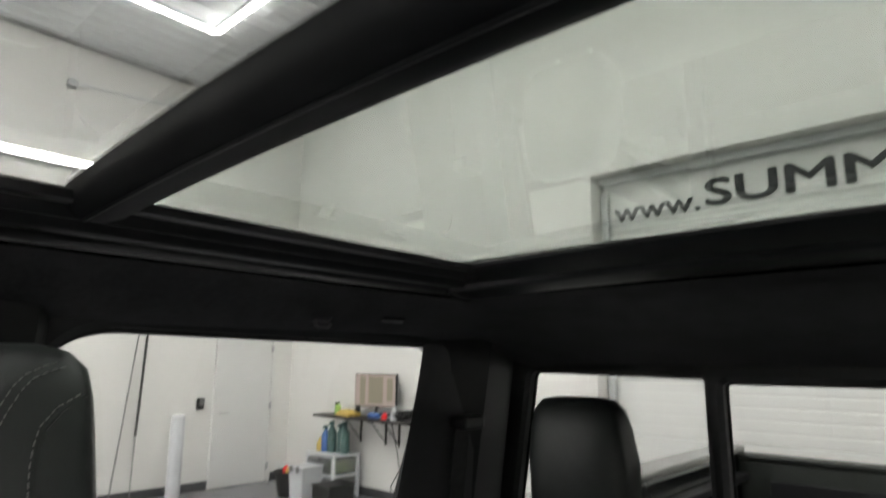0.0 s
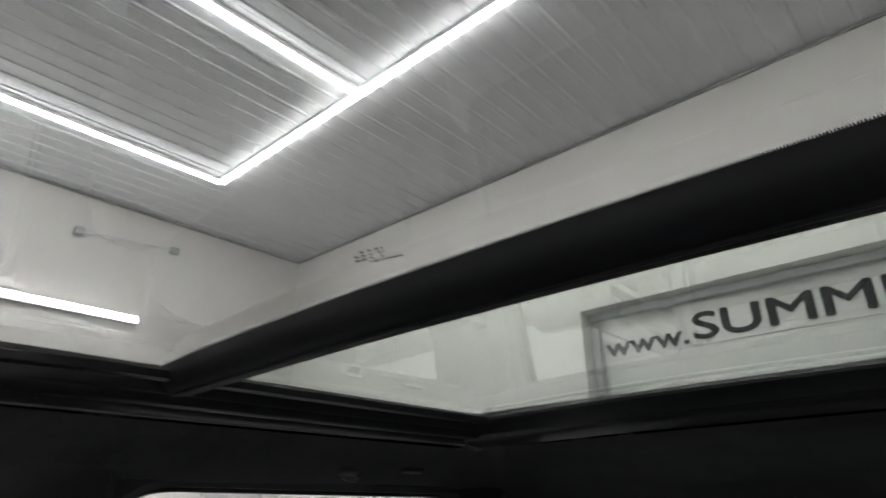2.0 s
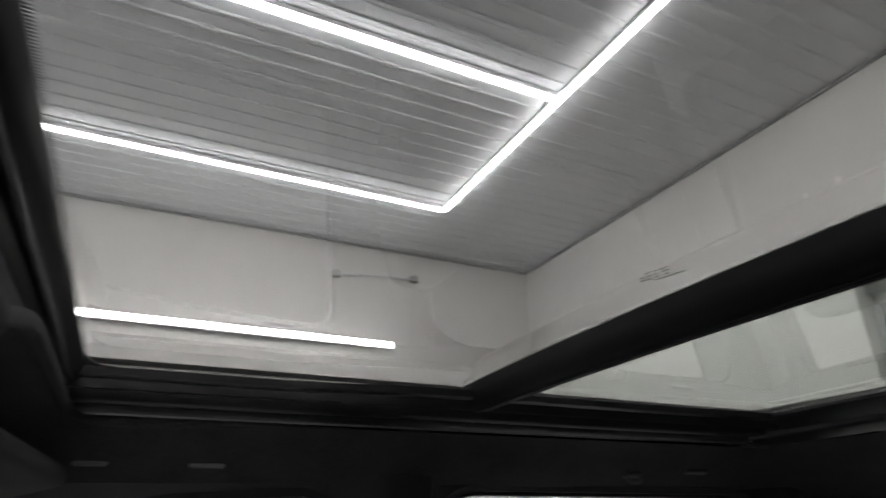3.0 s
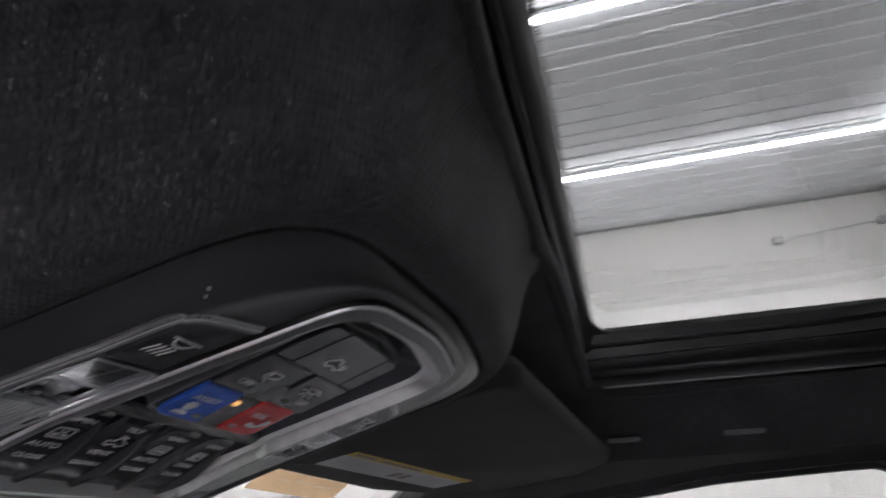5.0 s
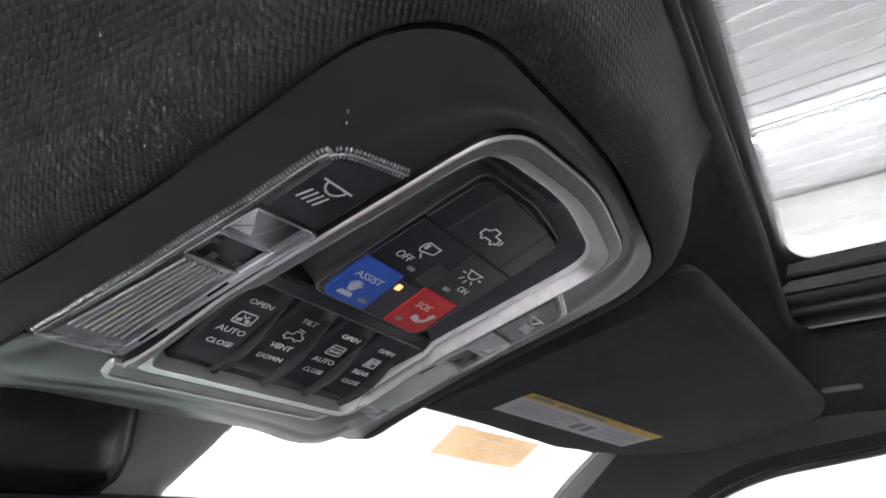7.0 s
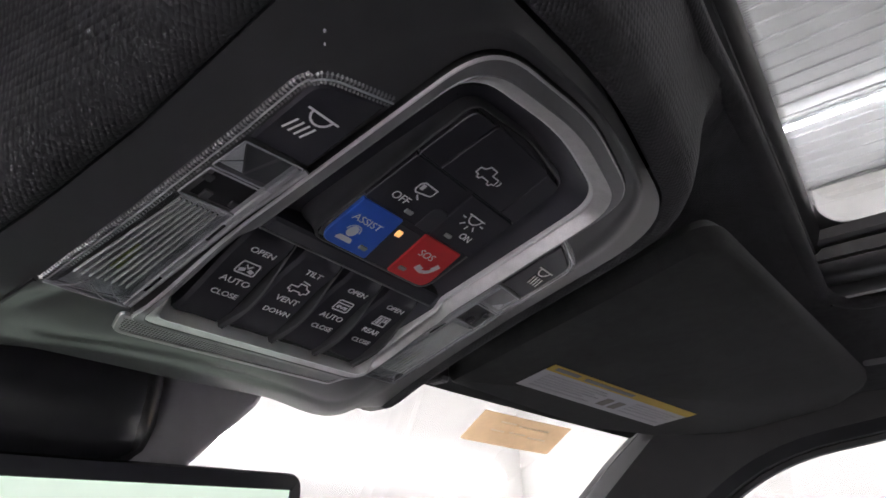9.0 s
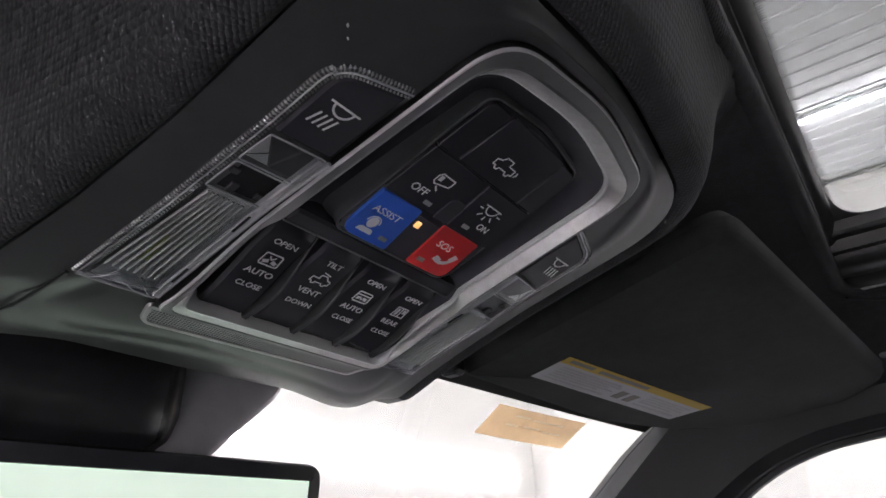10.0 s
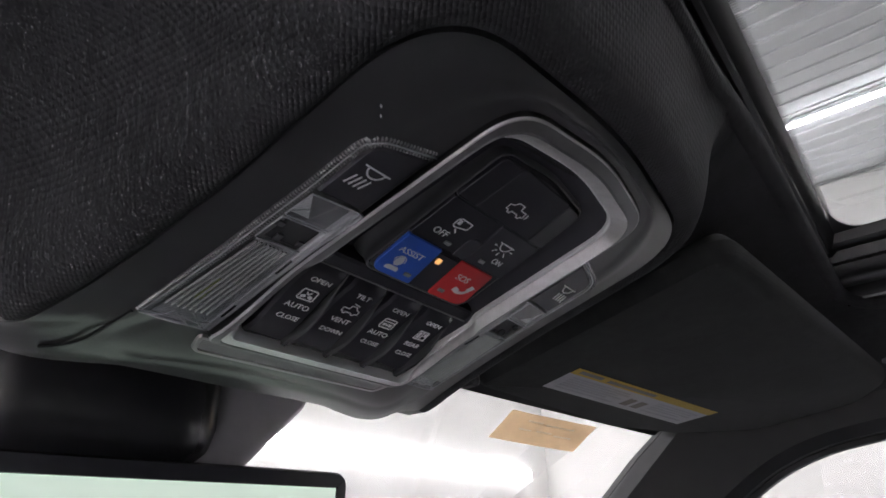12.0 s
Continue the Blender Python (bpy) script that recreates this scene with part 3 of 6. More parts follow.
part("flap", slab(-0.09, 0.09, -0.056, 0.0, 0.05, 0.075, 0.01), M_BLACKP, tb)
dc = thing("hanging_cable", "thin black cable hanging from the shelf", "cable", "", pose(5.75, Y0 + 0.05, 0.0))
part("cable", tube([(0.0, 0.0, 1.0), (-0.12, 0.01, 0.7), (-0.2, 0.02, 0.42), (-0.05, 0.03, 0.2), (-0.16, 0.04, 0.02)], 0.007, 6), M_BLACKP, dc)

cart = thing("drawer_cart", "white plastic drawer cart with frosted drawers", "cart", "", pose(6.60, Y0 + 0.30, 0.0))
bm = bmesh.new()
for x in (-0.46, 0.46):
    for y in (-0.20, 0.20):
        slab(x * 0.6 - 0.022, x * 0.6 + 0.022, y - 0.022, y + 0.022, 0.0, 0.56, 0.006, bm)
for z in (0.05, 0.29, 0.54):
    slab(-0.30, 0.30, -0.22, 0.22, z - 0.014, z + 0.014, 0.005, bm)
part("frame", bm, M_WHITEPL, cart)
for x in (-0.135, 0.135):
    for z in (0.075, 0.315):
        part("drawer", slab(x - 0.125, x + 0.125, -0.19, 0.225, z, z + 0.19, 0.012), M_FROST, cart, "frosted plastic drawer")
part("drawer_content", slab(-0.24, -0.04, -0.15, 0.15, 0.335, 0.45, 0.04), M_GREENPL, cart, "lime green cloths in a drawer")
part("drawer_content", slab(0.04, 0.24, -0.15, 0.15, 0.335, 0.43, 0.04), M_BLUEPL, cart, "blue cloths in a drawer")
for x, h, mt, lb in ((0.24, 0.34, M_BLUEPL, "tall blue spray bottle"), (0.06, 0.40, M_TEALPL, "tall dark green bottle"), (-0.10, 0.37, M_TEALPL, "tall dark green bottle"), (-0.24, 0.40, M_TEALPL, "tall dark green bottle"), (-0.36, 0.35, M_TEALPL, "tall dark green bottle")):
    bottle(6.585 + 0.6 * x, Y0 + 0.28 + 0.06 * math.sin(x * 9), 0.555, h, 0.06, mt, lb + " on the drawer cart", M_TEALPL, True)
bottle(6.84, Y0 + 0.33, 0.555, 0.18, 0.055, M_YELLOWPL, "yellow bottle on the drawer cart", M_YELLOWPL)
sb_ = thing("storage_bin", "white translucent storage bin on the floor", "bin", "", pose(6.66, Y0 + 0.66, 0.0))
part("shell", loft([[Vector((a * (0.13 + 0.02 * z / 0.4), b * (0.16 + 0.02 * z / 0.4), z)) for a, b in ((-1, -1), (1, -1), (1, 1), (-1, 1))] for z in (0.0, 0.40)], True, True), M_WHITEPL, sb_, "frosted white tub")
part("lid", slab(-0.165, 0.165, -0.195, 0.195, 0.40, 0.425, 0.008), M_WHITEPL, sb_)
for x in (-0.07, 0.07):
    part("clip", slab(x - 0.03, x + 0.03, 0.196, 0.206, 0.35, 0.43, 0.003), M_GREYTUBE, sb_, "grey lid clip")
bk = thing("waste_bucket", "black bucket filled with rags on the floor", "bucket", "", pose(6.99, -5.42, 0.0))
part("shell", loft([[(r * math.cos(a), r * math.sin(a), z) for a in [2 * math.pi * k / 20 for k in range(20)]] for r, z in ((0.17, 0.0), (0.22, 0.30), (0.235, 0.30), (0.235, 0.32), (0.215, 0.32), (0.16, 0.02))], True, True), M_BLACKP, bk, smooth=True)
for x, y, mt in ((-0.08, 0.05, M_YELLOWPL), (0.06, 0.0, M_RED), (-0.02, -0.08, M_WHITEPL)):
    part("rag", slab(x - 0.09, x + 0.09, y - 0.06, y + 0.06, 0.24, 0.38, 0.045, seg=3), mt, bk, "crumpled cloth")
bx = thing("black_crate", "black plastic crate standing on the floor", "crate", "", pose(6.12, -5.44, 0.0))
part("shell", slab(-0.17, 0.17, -0.2, 0.2, 0.0, 0.24, 0.02), M_BLACKP, bx)
part("lid", slab(-0.18, 0.18, -0.21, 0.21, 0.24, 0.265, 0.01), M_BLACKP, bx)

# ---- the pickup truck: x to its passenger side, y ahead ----
PITCH = math.tan(radians(15))          # slope of the overhead console


def roll(v):
    """How far the front of the console curls up towards the roof; v runs to the rear."""
    s = max(0.0, -0.104 - v)
    return 2.5 * s ** 2 + 38 * s ** 3


def pod_distance(x, y):
    """How far (x, y) lies outside the console's outline (negative inside); v runs to the rear."""
    v = -y / math.cos(radians(15))
    qx, qy = abs(x) - (0.110 - 0.045), abs(v + 0.004) - (0.138 - 0.045)
    return math.hypot(max(qx, 0), max(qy, 0)) + min(max(qx, qy), 0) - 0.045


def front_share(x, y):
    """How far the console's edge at (x, y) belongs to its front lip: 0 at the flanks, 1 at the front."""
    return smooth01((-0.078 - y) / 0.036) * (0.52 + 0.48 * smooth01((0.128 - abs(x)) / 0.060))


FLANK = ((0.0, 0.0), (0.004, 0.0), (0.009, 0.02), (0.014, 0.08), (0.019, 0.22), (0.024, 0.42), (0.029, 0.58), (0.036, 0.72), (0.046, 0.84), (0.060, 0.93), (0.090, 1.0))


def flank(d):
    """How far the cloth has risen from the console's edge to the roof, d outside the edge."""
    for (a, fa), (b, fb) in zip(FLANK, FLANK[1:]):
        if d <= b:
            t = (d - a) / (b - a)
            return fa + (fb - fa) * max(0.0, t)
    return 1.0


def roof_z(x, y):
    base = 1.853 - 0.083 * smooth01((abs(x) - 0.52) / 0.17) * (1 - 0.92 * smooth01((-1.40 - y) / 0.25))
    if y > -0.165:
        base -= 0.17 * (y + 0.165)
        base = max(base, 1.77 + 0.02 * smooth01((y + 0.02) / 0.12))
    if y < -1.36:
        base -= 0.13 * smooth01((-1.36 - y) / 0.5)
    return base


def headliner_z(x, y):
    d = pod_distance(x, y)
    plane = 1.731 - PITCH * y + roll(-y / math.cos(radians(15)))
    return plane + (roof_z(x, y) - plane) * flank(d) + (0.006 if d < 0.055 else 0.0)


truck = thing("pickup_truck", "black crew cab pickup truck parked in the garage", "truck")


def steps(a, b, d):
    n = max(1, round(abs(b - a) / d))
    return [a + (b - a) * i / n for i in range(n)]


OX, OY0, OY1 = 0.547, -1.395, -0.162      # the opening in the headliner
gx = steps(-0.69, -OX, 0.02) + steps(-OX, -0.2, 0.02) + steps(-0.2, 0.2, 0.01) + steps(0.2, OX, 0.02) + steps(OX, 0.69, 0.02) + [0.69]
gy = steps(-1.86, OY0, 0.04) + steps(OY0, -0.3, 0.06) + steps(-0.3, OY1, 0.03) + steps(OY1, 0.13, 0.01) + [0.13]
bm = bmesh.new()
grid = {}
for i, x in enumerate(gx):
    for j, y in enumerate(gy):
        if not (abs(x) < OX - 1e-6 and OY0 + 1e-6 < y < OY1 - 1e-6):
            grid[i, j] = bm.verts.new((x, y, headliner_z(x, y)))
for i in range(len(gx) - 1):
    for j in range(len(gy) - 1):
        mx, my = (gx[i] + gx[i + 1]) / 2, (gy[j] + gy[j + 1]) / 2
        if abs(mx) < OX and OY0 < my < OY1 or pod_distance(mx, my) < 0.045:
            continue
        bm.faces.new((grid[i, j], grid[i + 1, j], grid[i + 1, j + 1], grid[i, j + 1]))
part("headliner", bm, M_FABRIC, truck, "black woven cloth headliner with a moulded console pod", True)

# the cloth pod round the console, its edge tucked into a groove
COS15 = math.cos(radians(15))
POD_EDGE = [(0.0, -0.1397, 0.3), (0.1388, -0.1348, 0.048), (0.1177, -0.058, 0.20), (0.1112, -0.018, 0.20), (0.1067, 0.030, 0.2), (0.1042, 0.1277, 0.040), (0.0, 0.1377, 0.3)]
edge_ring = polar(rounded(POD_EDGE + [(-x, y, r) for x, y, r in reversed(POD_EDGE[1:-1])], 8), (0.0, 0.03), 160)
rings = []
for d, dw in ((-0.0008, 0.0024), (-0.0002, 0.0010), (0.0010, 0.0001), (0.004, -0.0006), (0.008, 0.0), (0.012, 0.0), (0.016, 0.0), (0.020, 0.0), (0.024, 0.0), (0.028, 0.0), (0.033, 0.0), (0.040, 0.0), (0.050, 0.0), (0.062, 0.0), (0.076, 0.0)):
    row = []
    for e, p in zip(edge_ring, inset(edge_ring, (0.0, 0.03), -d)):
        y = max(-p.y * COS15, -0.1615)
        plane = 1.731 - PITCH * y + roll(p.y)
        tuck = (0.0040 + 0.0240 * front_share(e.x, e.y)) * (1 - smooth01(d / 0.022)) + 0.030 * smooth01((-0.104 - e.y) / 0.024) * smooth01((0.150 - abs(e.x)) / 0.050) * smooth01((d + 0.006) / 0.010)
        row.append((p.x, y, plane + (roof_z(p.x, y) - plane) * flank(d) + dw + tuck))
    rings.append(row)
cloth, cover = bmesh.new(), bmesh.new()
for bm, front in ((cloth, False), (cover, True)):
    vs = [[bm.verts.new(p) for p in r] for r in rings]
    for r0, r1 in zip(vs, vs[1:]):
        for i in range(len(r0)):
            j = (i + 1) % len(r0)
            if (r0[i].co.y + r0[j].co.y > 0.176) == front:
                bm.faces.new((r0[i], r0[j], r1[j], r1[i]))
    bmesh.ops.delete(bm, geom=[v for v in bm.verts if not v.link_faces], context="VERTS")
part("console_pod", cloth, M_FABRIC, truck, "black woven cloth pod round the console", True)
part("pod_front_cover", cover, M_PLASTIC, truck, "black plastic cover ahead of the console", True)

# the headliner's rounded edge round the front of the sunroof opening
lip = [(0.556, -0.62 + 0.06 * i) for i in range(8)] + [(0.516 + 0.040 * math.cos(radians(a)), -0.198 + 0.040 * math.sin(radians(a))) for a in range(0, 91, 9)]
lip += [(0.50 - 0.04 * i, -0.158) for i in range(26)]
lip += [(-x, y) for x, y in reversed(lip[:19])]
part("opening_lip", tube([(x, y, headliner_z(x, max(y, -0.160)) + 0.0045) for x, y in lip], [0.0020 + 0.0055 * smooth01(i / 7) * smooth01((len(lip) - 1 - i) / 7) for i in range(len(lip))], 12), M_FABRIC, truck, "rounded cloth edge of the sunroof opening", True)

# roof skin above it, with the sunroof opening
bm = bmesh.new()
SX, SY0, SY1 = 0.49, -1.31, -0.13
slab(-0.70, -SX, -1.92, 0.14, 1.899, 1.909, 0, bm)
slab(SX, 0.70, -1.92, 0.14, 1.899, 1.909, 0, bm)
slab(-SX, SX, -1.92, SY0, 1.899, 1.909, 0, bm)
slab(-SX, SX, SY1, 0.14, 1.899, 1.909, 0, bm)
for k in (1, -1):
    loft([[(k * 0.70, y, 1.909), (k * 0.745, y, 1.890), (k * 0.775, y, 1.84), (k * 0.785, y, 1.79), (k * 0.765, y, 1.79), (k * 0.745, y, 1.85), (k * 0.70, y, 1.898)] for y in (-1.92, 0.14)], True, True, True, bm)
loft([[(x, -1.92, 1.909), (x, -1.955, 1.88), (x, -1.96, 1.74), (x, -1.94, 1.74), (x, -1.93, 1.87), (x, -1.92, 1.899)] for x in (-0.745, 0.745)], True, True, True, bm)
loft([[(x, 0.14, 1.909), (x, 0.19 - 0.10 * x * x, 1.885), (x, 0.26 - 0.3 * x * x, 1.835), (x, 0.24 - 0.3 * x * x, 1.83), (x, 0.17 - 0.1 * x * x, 1.875), (x, 0.14, 1.899)] for x in [-0.745 + 1.49 * i / 12 for i in range(13)]], True, True, True, bm)
part("roof", bm, M_PAINT, truck, "black painted steel roof")

# sunroof: two tinted panes, a crossbar, stepped trim round the opening
sun = thing("panoramic_sunroof", "wide tinted glass sunroof with a black crossbar", "sunroof")
crown = lambda x: 0.002 * (1 - (x / 0.42) ** 2)


def pane_bm(y0, y1, z):
    xs = [-0.48 + 0.96 * i / 24 for i in range(25)]
    lower = [[(x, y, z + crown(x)) for x in xs] for y in (y0, y1)]
    return loft(lower, closed=False)


part("front_pane", pane_bm(-0.70, -0.14, 1.9005), M_SUNGLASS, sun, "light grey tinted glass", True)
part("rear_pane", pane_bm(-1.30, -0.705, 1.890), M_SUNGLASS2, sun, "greenish tinted glass", True)

side_prof = [(0.417, 1.8885), (0.421, 1.880), (0.427, 1.878), (0.443, 1.880), (0.447, 1.870), (0.452, 1.867), (0.468, 1.870), (0.474, 1.872), (0.478, 1.862), (0.484, 1.8585), (0.514, 1.861), (0.519, 1.856), (0.528, 1.8525), (0.545, 1.853), (0.551, 1.855), (0.572, 1.893), (0.44, 1.8925)]
for sgn in (1, -1):
    part("side_rail", sweep(side_prof, -1.30, -0.15, True, 14, bow=lambda p, s, k=sgn: (k * (p[0] + 0.024 * smooth01((s + 0.58) / 0.18) * (1 if p[0] < 0.45 else 0.5) - 0.012 * smooth01((-s - 0.9) / 0.5)), s, p[1])), M_TRIM, sun, "stepped black sunroof rail", True)
    part("drip_channel", tube([(sgn * 0.5225, -1.32, 1.8520), (sgn * 0.5400, -1.05, 1.8520), (sgn * 0.5425, -0.16, 1.8520)], 0.0016, 6), M_GREYMETAL, sun, "thin bright channel edge")
# front and rear cross trims follow the same steps
front_prof = [(-0.176, 1.8885), (-0.172, 1.880), (-0.166, 1.876), (-0.160, 1.878), (-0.157, 1.866), (-0.153, 1.861), (-0.146, 1.860), (-0.138, 1.868), (-0.12, 1.893), (-0.17, 1.893)]
part("front_trim", sweep(front_prof, -0.50, 0.50, True, 20, bow=lambda p, s: (s, p[0], p[1] + crown(s) * 0.8)), M_TRIM, sun, "black front edge trim", True)
for sgn in (1, -1):
    cx, cy, rx, ry = 0.4415, -0.1780, 0.060, 0.026
    arcs = [(cx - rx + rx * math.cos(radians(a)), cy - ry + ry * math.sin(radians(a))) for a in range(0, 91, 9)]
    part("corner_fillet", loft([[(sgn * (cx + 0.004), cy + 0.004, 1.8880)] * len(arcs), [(sgn * x, y, 1.8880) for x, y in arcs], [(sgn * x, y, 1.8892) for x, y in arcs]], closed=False), M_TRIM, sun, "rounded black corner of the opening")
part("front_seal", tube([(x, -0.1635, 1.8755 + crown(x) * 0.8) for x in [-0.45 + 0.9 * i / 20 for i in range(21)]], 0.003, 6), M_RUBBER, sun, "black rubber seal")
rear_prof = [(-1.250, 1.8885), (-1.2515, 1.884), (-1.257, 1.881), (-1.317, 1.8675), (-1.3205, 1.8715), (-1.3225, 1.863), (-1.327, 1.8590), (-1.335, 1.857), (-1.345, 1.854), (-1.372, 1.851), (-1.390, 1.851), (-1.400, 1.853), (-1.40, 1.892), (-1.27, 1.892)]
part("rear_trim", sweep(rear_prof, -0.53, 0.53, True, 20, bow=lambda p, s: (s, p[0] + 0.02 * (1 - (s / 0.42) ** 2) * (1 if abs(s) < 0.42 else 0), p[1] + crown(s) * 0.7)), M_TRIM, sun, "stepped black rear edge trim", True)
bar_prof = [(-0.6486, 1.8995), (-0.6490, 1.888), (-0.654, 1.875), (-0.668, 1.866), (-0.690, 1.868), (-0.706, 1.874), (-0.716, 1.8825), (-0.722, 1.8885), (-0.715, 1.8925), (-0.66, 1.8999)]
part("crossbar", sweep(bar_prof, -0.45, 0.45, True, 24, bow=lambda p, s: (s, p[0] + 0.012 * (1 - (s / 0.42) ** 2), p[1] + crown(s))), M_BAR, sun, "padded black bar between the panes", True)
part("bar_seam", tube([(x, -0.668 + 0.010 * (1 - (x / 0.42) ** 2), 1.8655 + crown(x)) for x in [-0.44 + 0.88 * i / 24 for i in range(25)]], 0.0022, 6), M_RUBBER, sun, "dark seam")


def teeth(y, sign, x0, x1, z0=1.8893, bowed=0.0, size=1.0, long=1.0):
    """The saw-toothed printed edge on the glass: one small dot column beside another."""
    bm = bmesh.new()
    x = x0
    while x < x1:
        z = z0 + crown(x)
        yy = y + bowed * (1 - (x / 0.42) ** 2)
        bm.faces.new([bm.verts.new(p) for p in ((x, yy, z), (x + 0.0026 * size, yy, z), (x + 0.0018 * size, yy + sign * 0.0042 * size * long, z), (x + 0.0008 * size, yy + sign * 0.0042 * size * long, z))])
        x += 0.0036 * size
    return bm


part("printed_edge", teeth(-0.6490, 1, -0.43, 0.43, 1.8990, 0.012, 0.45, 2.2), M_FRIT, sun, "black printed saw-tooth edge", kind="stuff")
part("printed_edge", teeth(-0.1755, -1, -0.42, 0.42, 1.8893, 0.0, 0.6, 1.8), M_FRIT, sun, "black printed saw-tooth edge", kind="stuff")
# etched maker's mark on the front pane: unreadable rows
bm = bmesh.new()
rs = random.Random(7)
for row in range(4):
    x = -0.005 + (0.0, 0.010, 0.004, 0.0)[row]
    while x < 0.030 - (0.008, 0.0, 0.006, 0.016)[row]:
        w = rs.uniform(0.0012, 0.0045)
        y = -0.618 + row * 0.0066 + 0.25 * (x + 0.004)
        z = 1.9050 + crown(x)
        slab(x, x + w, y, y + 0.0024, z - 0.0004, z, 0, bm)
        x += w + rs.uniform(0.0012, 0.006 if row else 0.002)
part("etched_mark", bm, M_ETCH, sun, "small grey etched print")
bm = bmesh.new()
for row in range(2):
    for k in range(6):
        slab(-0.030 + k * 0.005 + 0.002 * row, -0.0265 + k * 0.005 + 0.002 * row, -1.195 + row * 0.006, -1.193 + row * 0.006, 1.8885, 1.889, 0, bm)
part("etched_mark", bm, M_ETCHPALE, sun, "small pale etched print")


# doors with their windows, pillars, rear wall
def framed(outer, inner, centre, t0, t1, place, n=144):
    """A frame between two outlines, thick from t0 to t1; place(a, b, t) gives the point."""
    po, pi_ = polar(outer, centre, n), polar(inner, centre, n)
    rings = [[place(p, t0) for p in po], [place(p, t0) for p in inset(pi_, centre, -0.012)], [place(p, t0 + (t1 - t0) * 0.18) for p in pi_], [place(p, t1) for p in pi_], [place(p, t1) for p in po], [place(p, t0) for p in po]]
    return loft(rings)


def side_place(sgn):
    # the side leans in towards the roof
    return lambda p, t: (sgn * (0.690 + t + 0.16 * max(0.0, 1.78 - p.y)), p.x, p.y)


FRONT_OUT = [Vector(p) for p in ((-0.635, 0.55), (0.62, 0.55), (0.56, 1.36), (0.03, 1.80), (-0.635, 1.815))]
FRONT_WIN = rounded([(-0.512, 1.22, 0.04), (0.52, 1.22, 0.04), (0.50, 1.36, 0.05), (-0.05, 1.722, 0.30), (-0.30, 1.754, 0.2), (-0.523, 1.765, 0.045)], 8)
REAR_OUT = [Vector(p) for p in ((-1.62, 0.55), (-0.635, 0.55), (-0.635, 1.815), (-1.62, 1.815))]
REAR_WIN = rounded([(-1.385, 1.22, 0.05), (-0.705, 1.22, 0.04), (-0.695, 1.772, 0.11), (-1.488, 1.764, 0.06)], 8)
for sgn in (1, -1):
    for outer, inner, centre, nm in ((FRONT_OUT, FRONT_WIN, (-0.12, 1.48), "front_door"), (REAR_OUT, REAR_WIN, (-1.05, 1.48), "rear_door")):
        d = part(nm, framed(outer, inner, centre, -0.035, 0.035, side_place(sgn)), M_DOORTRIM, truck, "black door frame with a large window", True)
        # the unseen driver's door is set open to let light onto the console
        if sgn < 0 and nm == "front_door":
            hinge = Vector((-0.74, 0.62, 0.0))
            d.matrix_basis = Matrix.Translation(hinge) @ Matrix.Rotation(radians(-74), 4, "Z") @ Matrix.Translation(-hinge)
        ring = polar(inner, centre, 144)
        part("window_seal", tube([side_place(sgn)(p, 0.0) for p in inset(ring, centre, 0.002)] + [side_place(sgn)(inset(ring, centre, 0.002)[0], 0.0)], 0.006, 6), M_RUBBER, d, "black rubber window seal", True)
        part("window_pane", loft([[side_place(sgn)(p, 0.012) for p in inset(ring, centre, -0.006)]], True), M_WINGLASS if nm == "front_door" else M_PRIVACY, d, "clear side glass" if nm == "front_door" else "grey privacy glass")
    # pillar trims inside
    bp = [(-0.706, 0.0), (-0.690, -0.020), (-0.635, -0.028), (-0.545, -0.020), (-0.522, 0.0)]
    part("pillar_trim", loft([[(sgn * (0.652 + q * 0.9 + 0.16 * max(0.0, 1.78 - z)), y, z) for y, q in bp] for z in (1.80, 1.70, 1.50, 1.20, 0.9)], closed=False), M_DOORTRIM, truck, "dark pillar trim between the doors", True)
    cp = [(0.662, -1.403, 0.0), (0.655, -1.455, 0.0), (0.660, -1.60, 0.0), (0.690, -1.75, 0.01), (0.75, -1.848, 0.02)]
    part("rear_pillar_trim", loft([[(sgn * (x + 0.14 * max(0.0, 1.78 - z)), y + (0.10 * (1.78 - z) if k < 2 else 0), z) for k, (x, y, e) in enumerate(cp)] for z in (1.83, 1.70, 1.50, 1.20, 0.9)], closed=False), M_CAB, truck, "dark rear pillar trim", True)
# windscreen: curved, its sides drawn back
screen_y = lambda x, z: 0.31 - 0.40 * x * x + (1.775 - z) * 1.7
zs = [1.84 - 0.63 * i / 8 for i in range(9)]
xs = [-1 + 2 * i / 24 for i in range(25)]
screen_w = lambda z: min(0.760 + 0.85 * max(0.0, 1.77 - z), 0.830)
part("windscreen", loft([[(x * screen_w(z), screen_y(x * screen_w(z), z), z) for x in xs] for z in zs], closed=False), M_WINGLASS, truck, "clear curved windscreen", True)
for sgn in (1, -1):
    rows = []
    for i in range(9):
        z = 1.82 - 0.62 * i / 8
        yd = 0.02 + (1.70 - z) * 1.45 if z < 1.73 else -0.05
        xe = min(0.692 + 0.85 * max(0.0, 1.775 - z), 0.760)
        ye = screen_y(xe, z)
        xd = 0.690 + 0.16 * max(0.0, 1.78 - z)
        rows.append([(sgn * (xe + 0.03), ye + 0.03, z), (sgn * xe, ye + 0.004, z), (sgn * (xe - 0.008), ye - 0.02, z), (sgn * ((xe + xd) / 2 - 0.012), (ye + yd) / 2 - 0.01, z), (sgn * (xd - 0.02), min(yd, ye - 0.04), z), (sgn * (xd + 0.03), min(yd, ye - 0.04), z)])
    part("front_pillar_trim", loft(rows, closed=False), M_CAB, truck, "grained dark grey pillar trim", True)
band_z = lambda x: 1.8055 - 0.078 * x * x
sx = [-0.70 + 1.40 * i / 24 for i in range(25)]
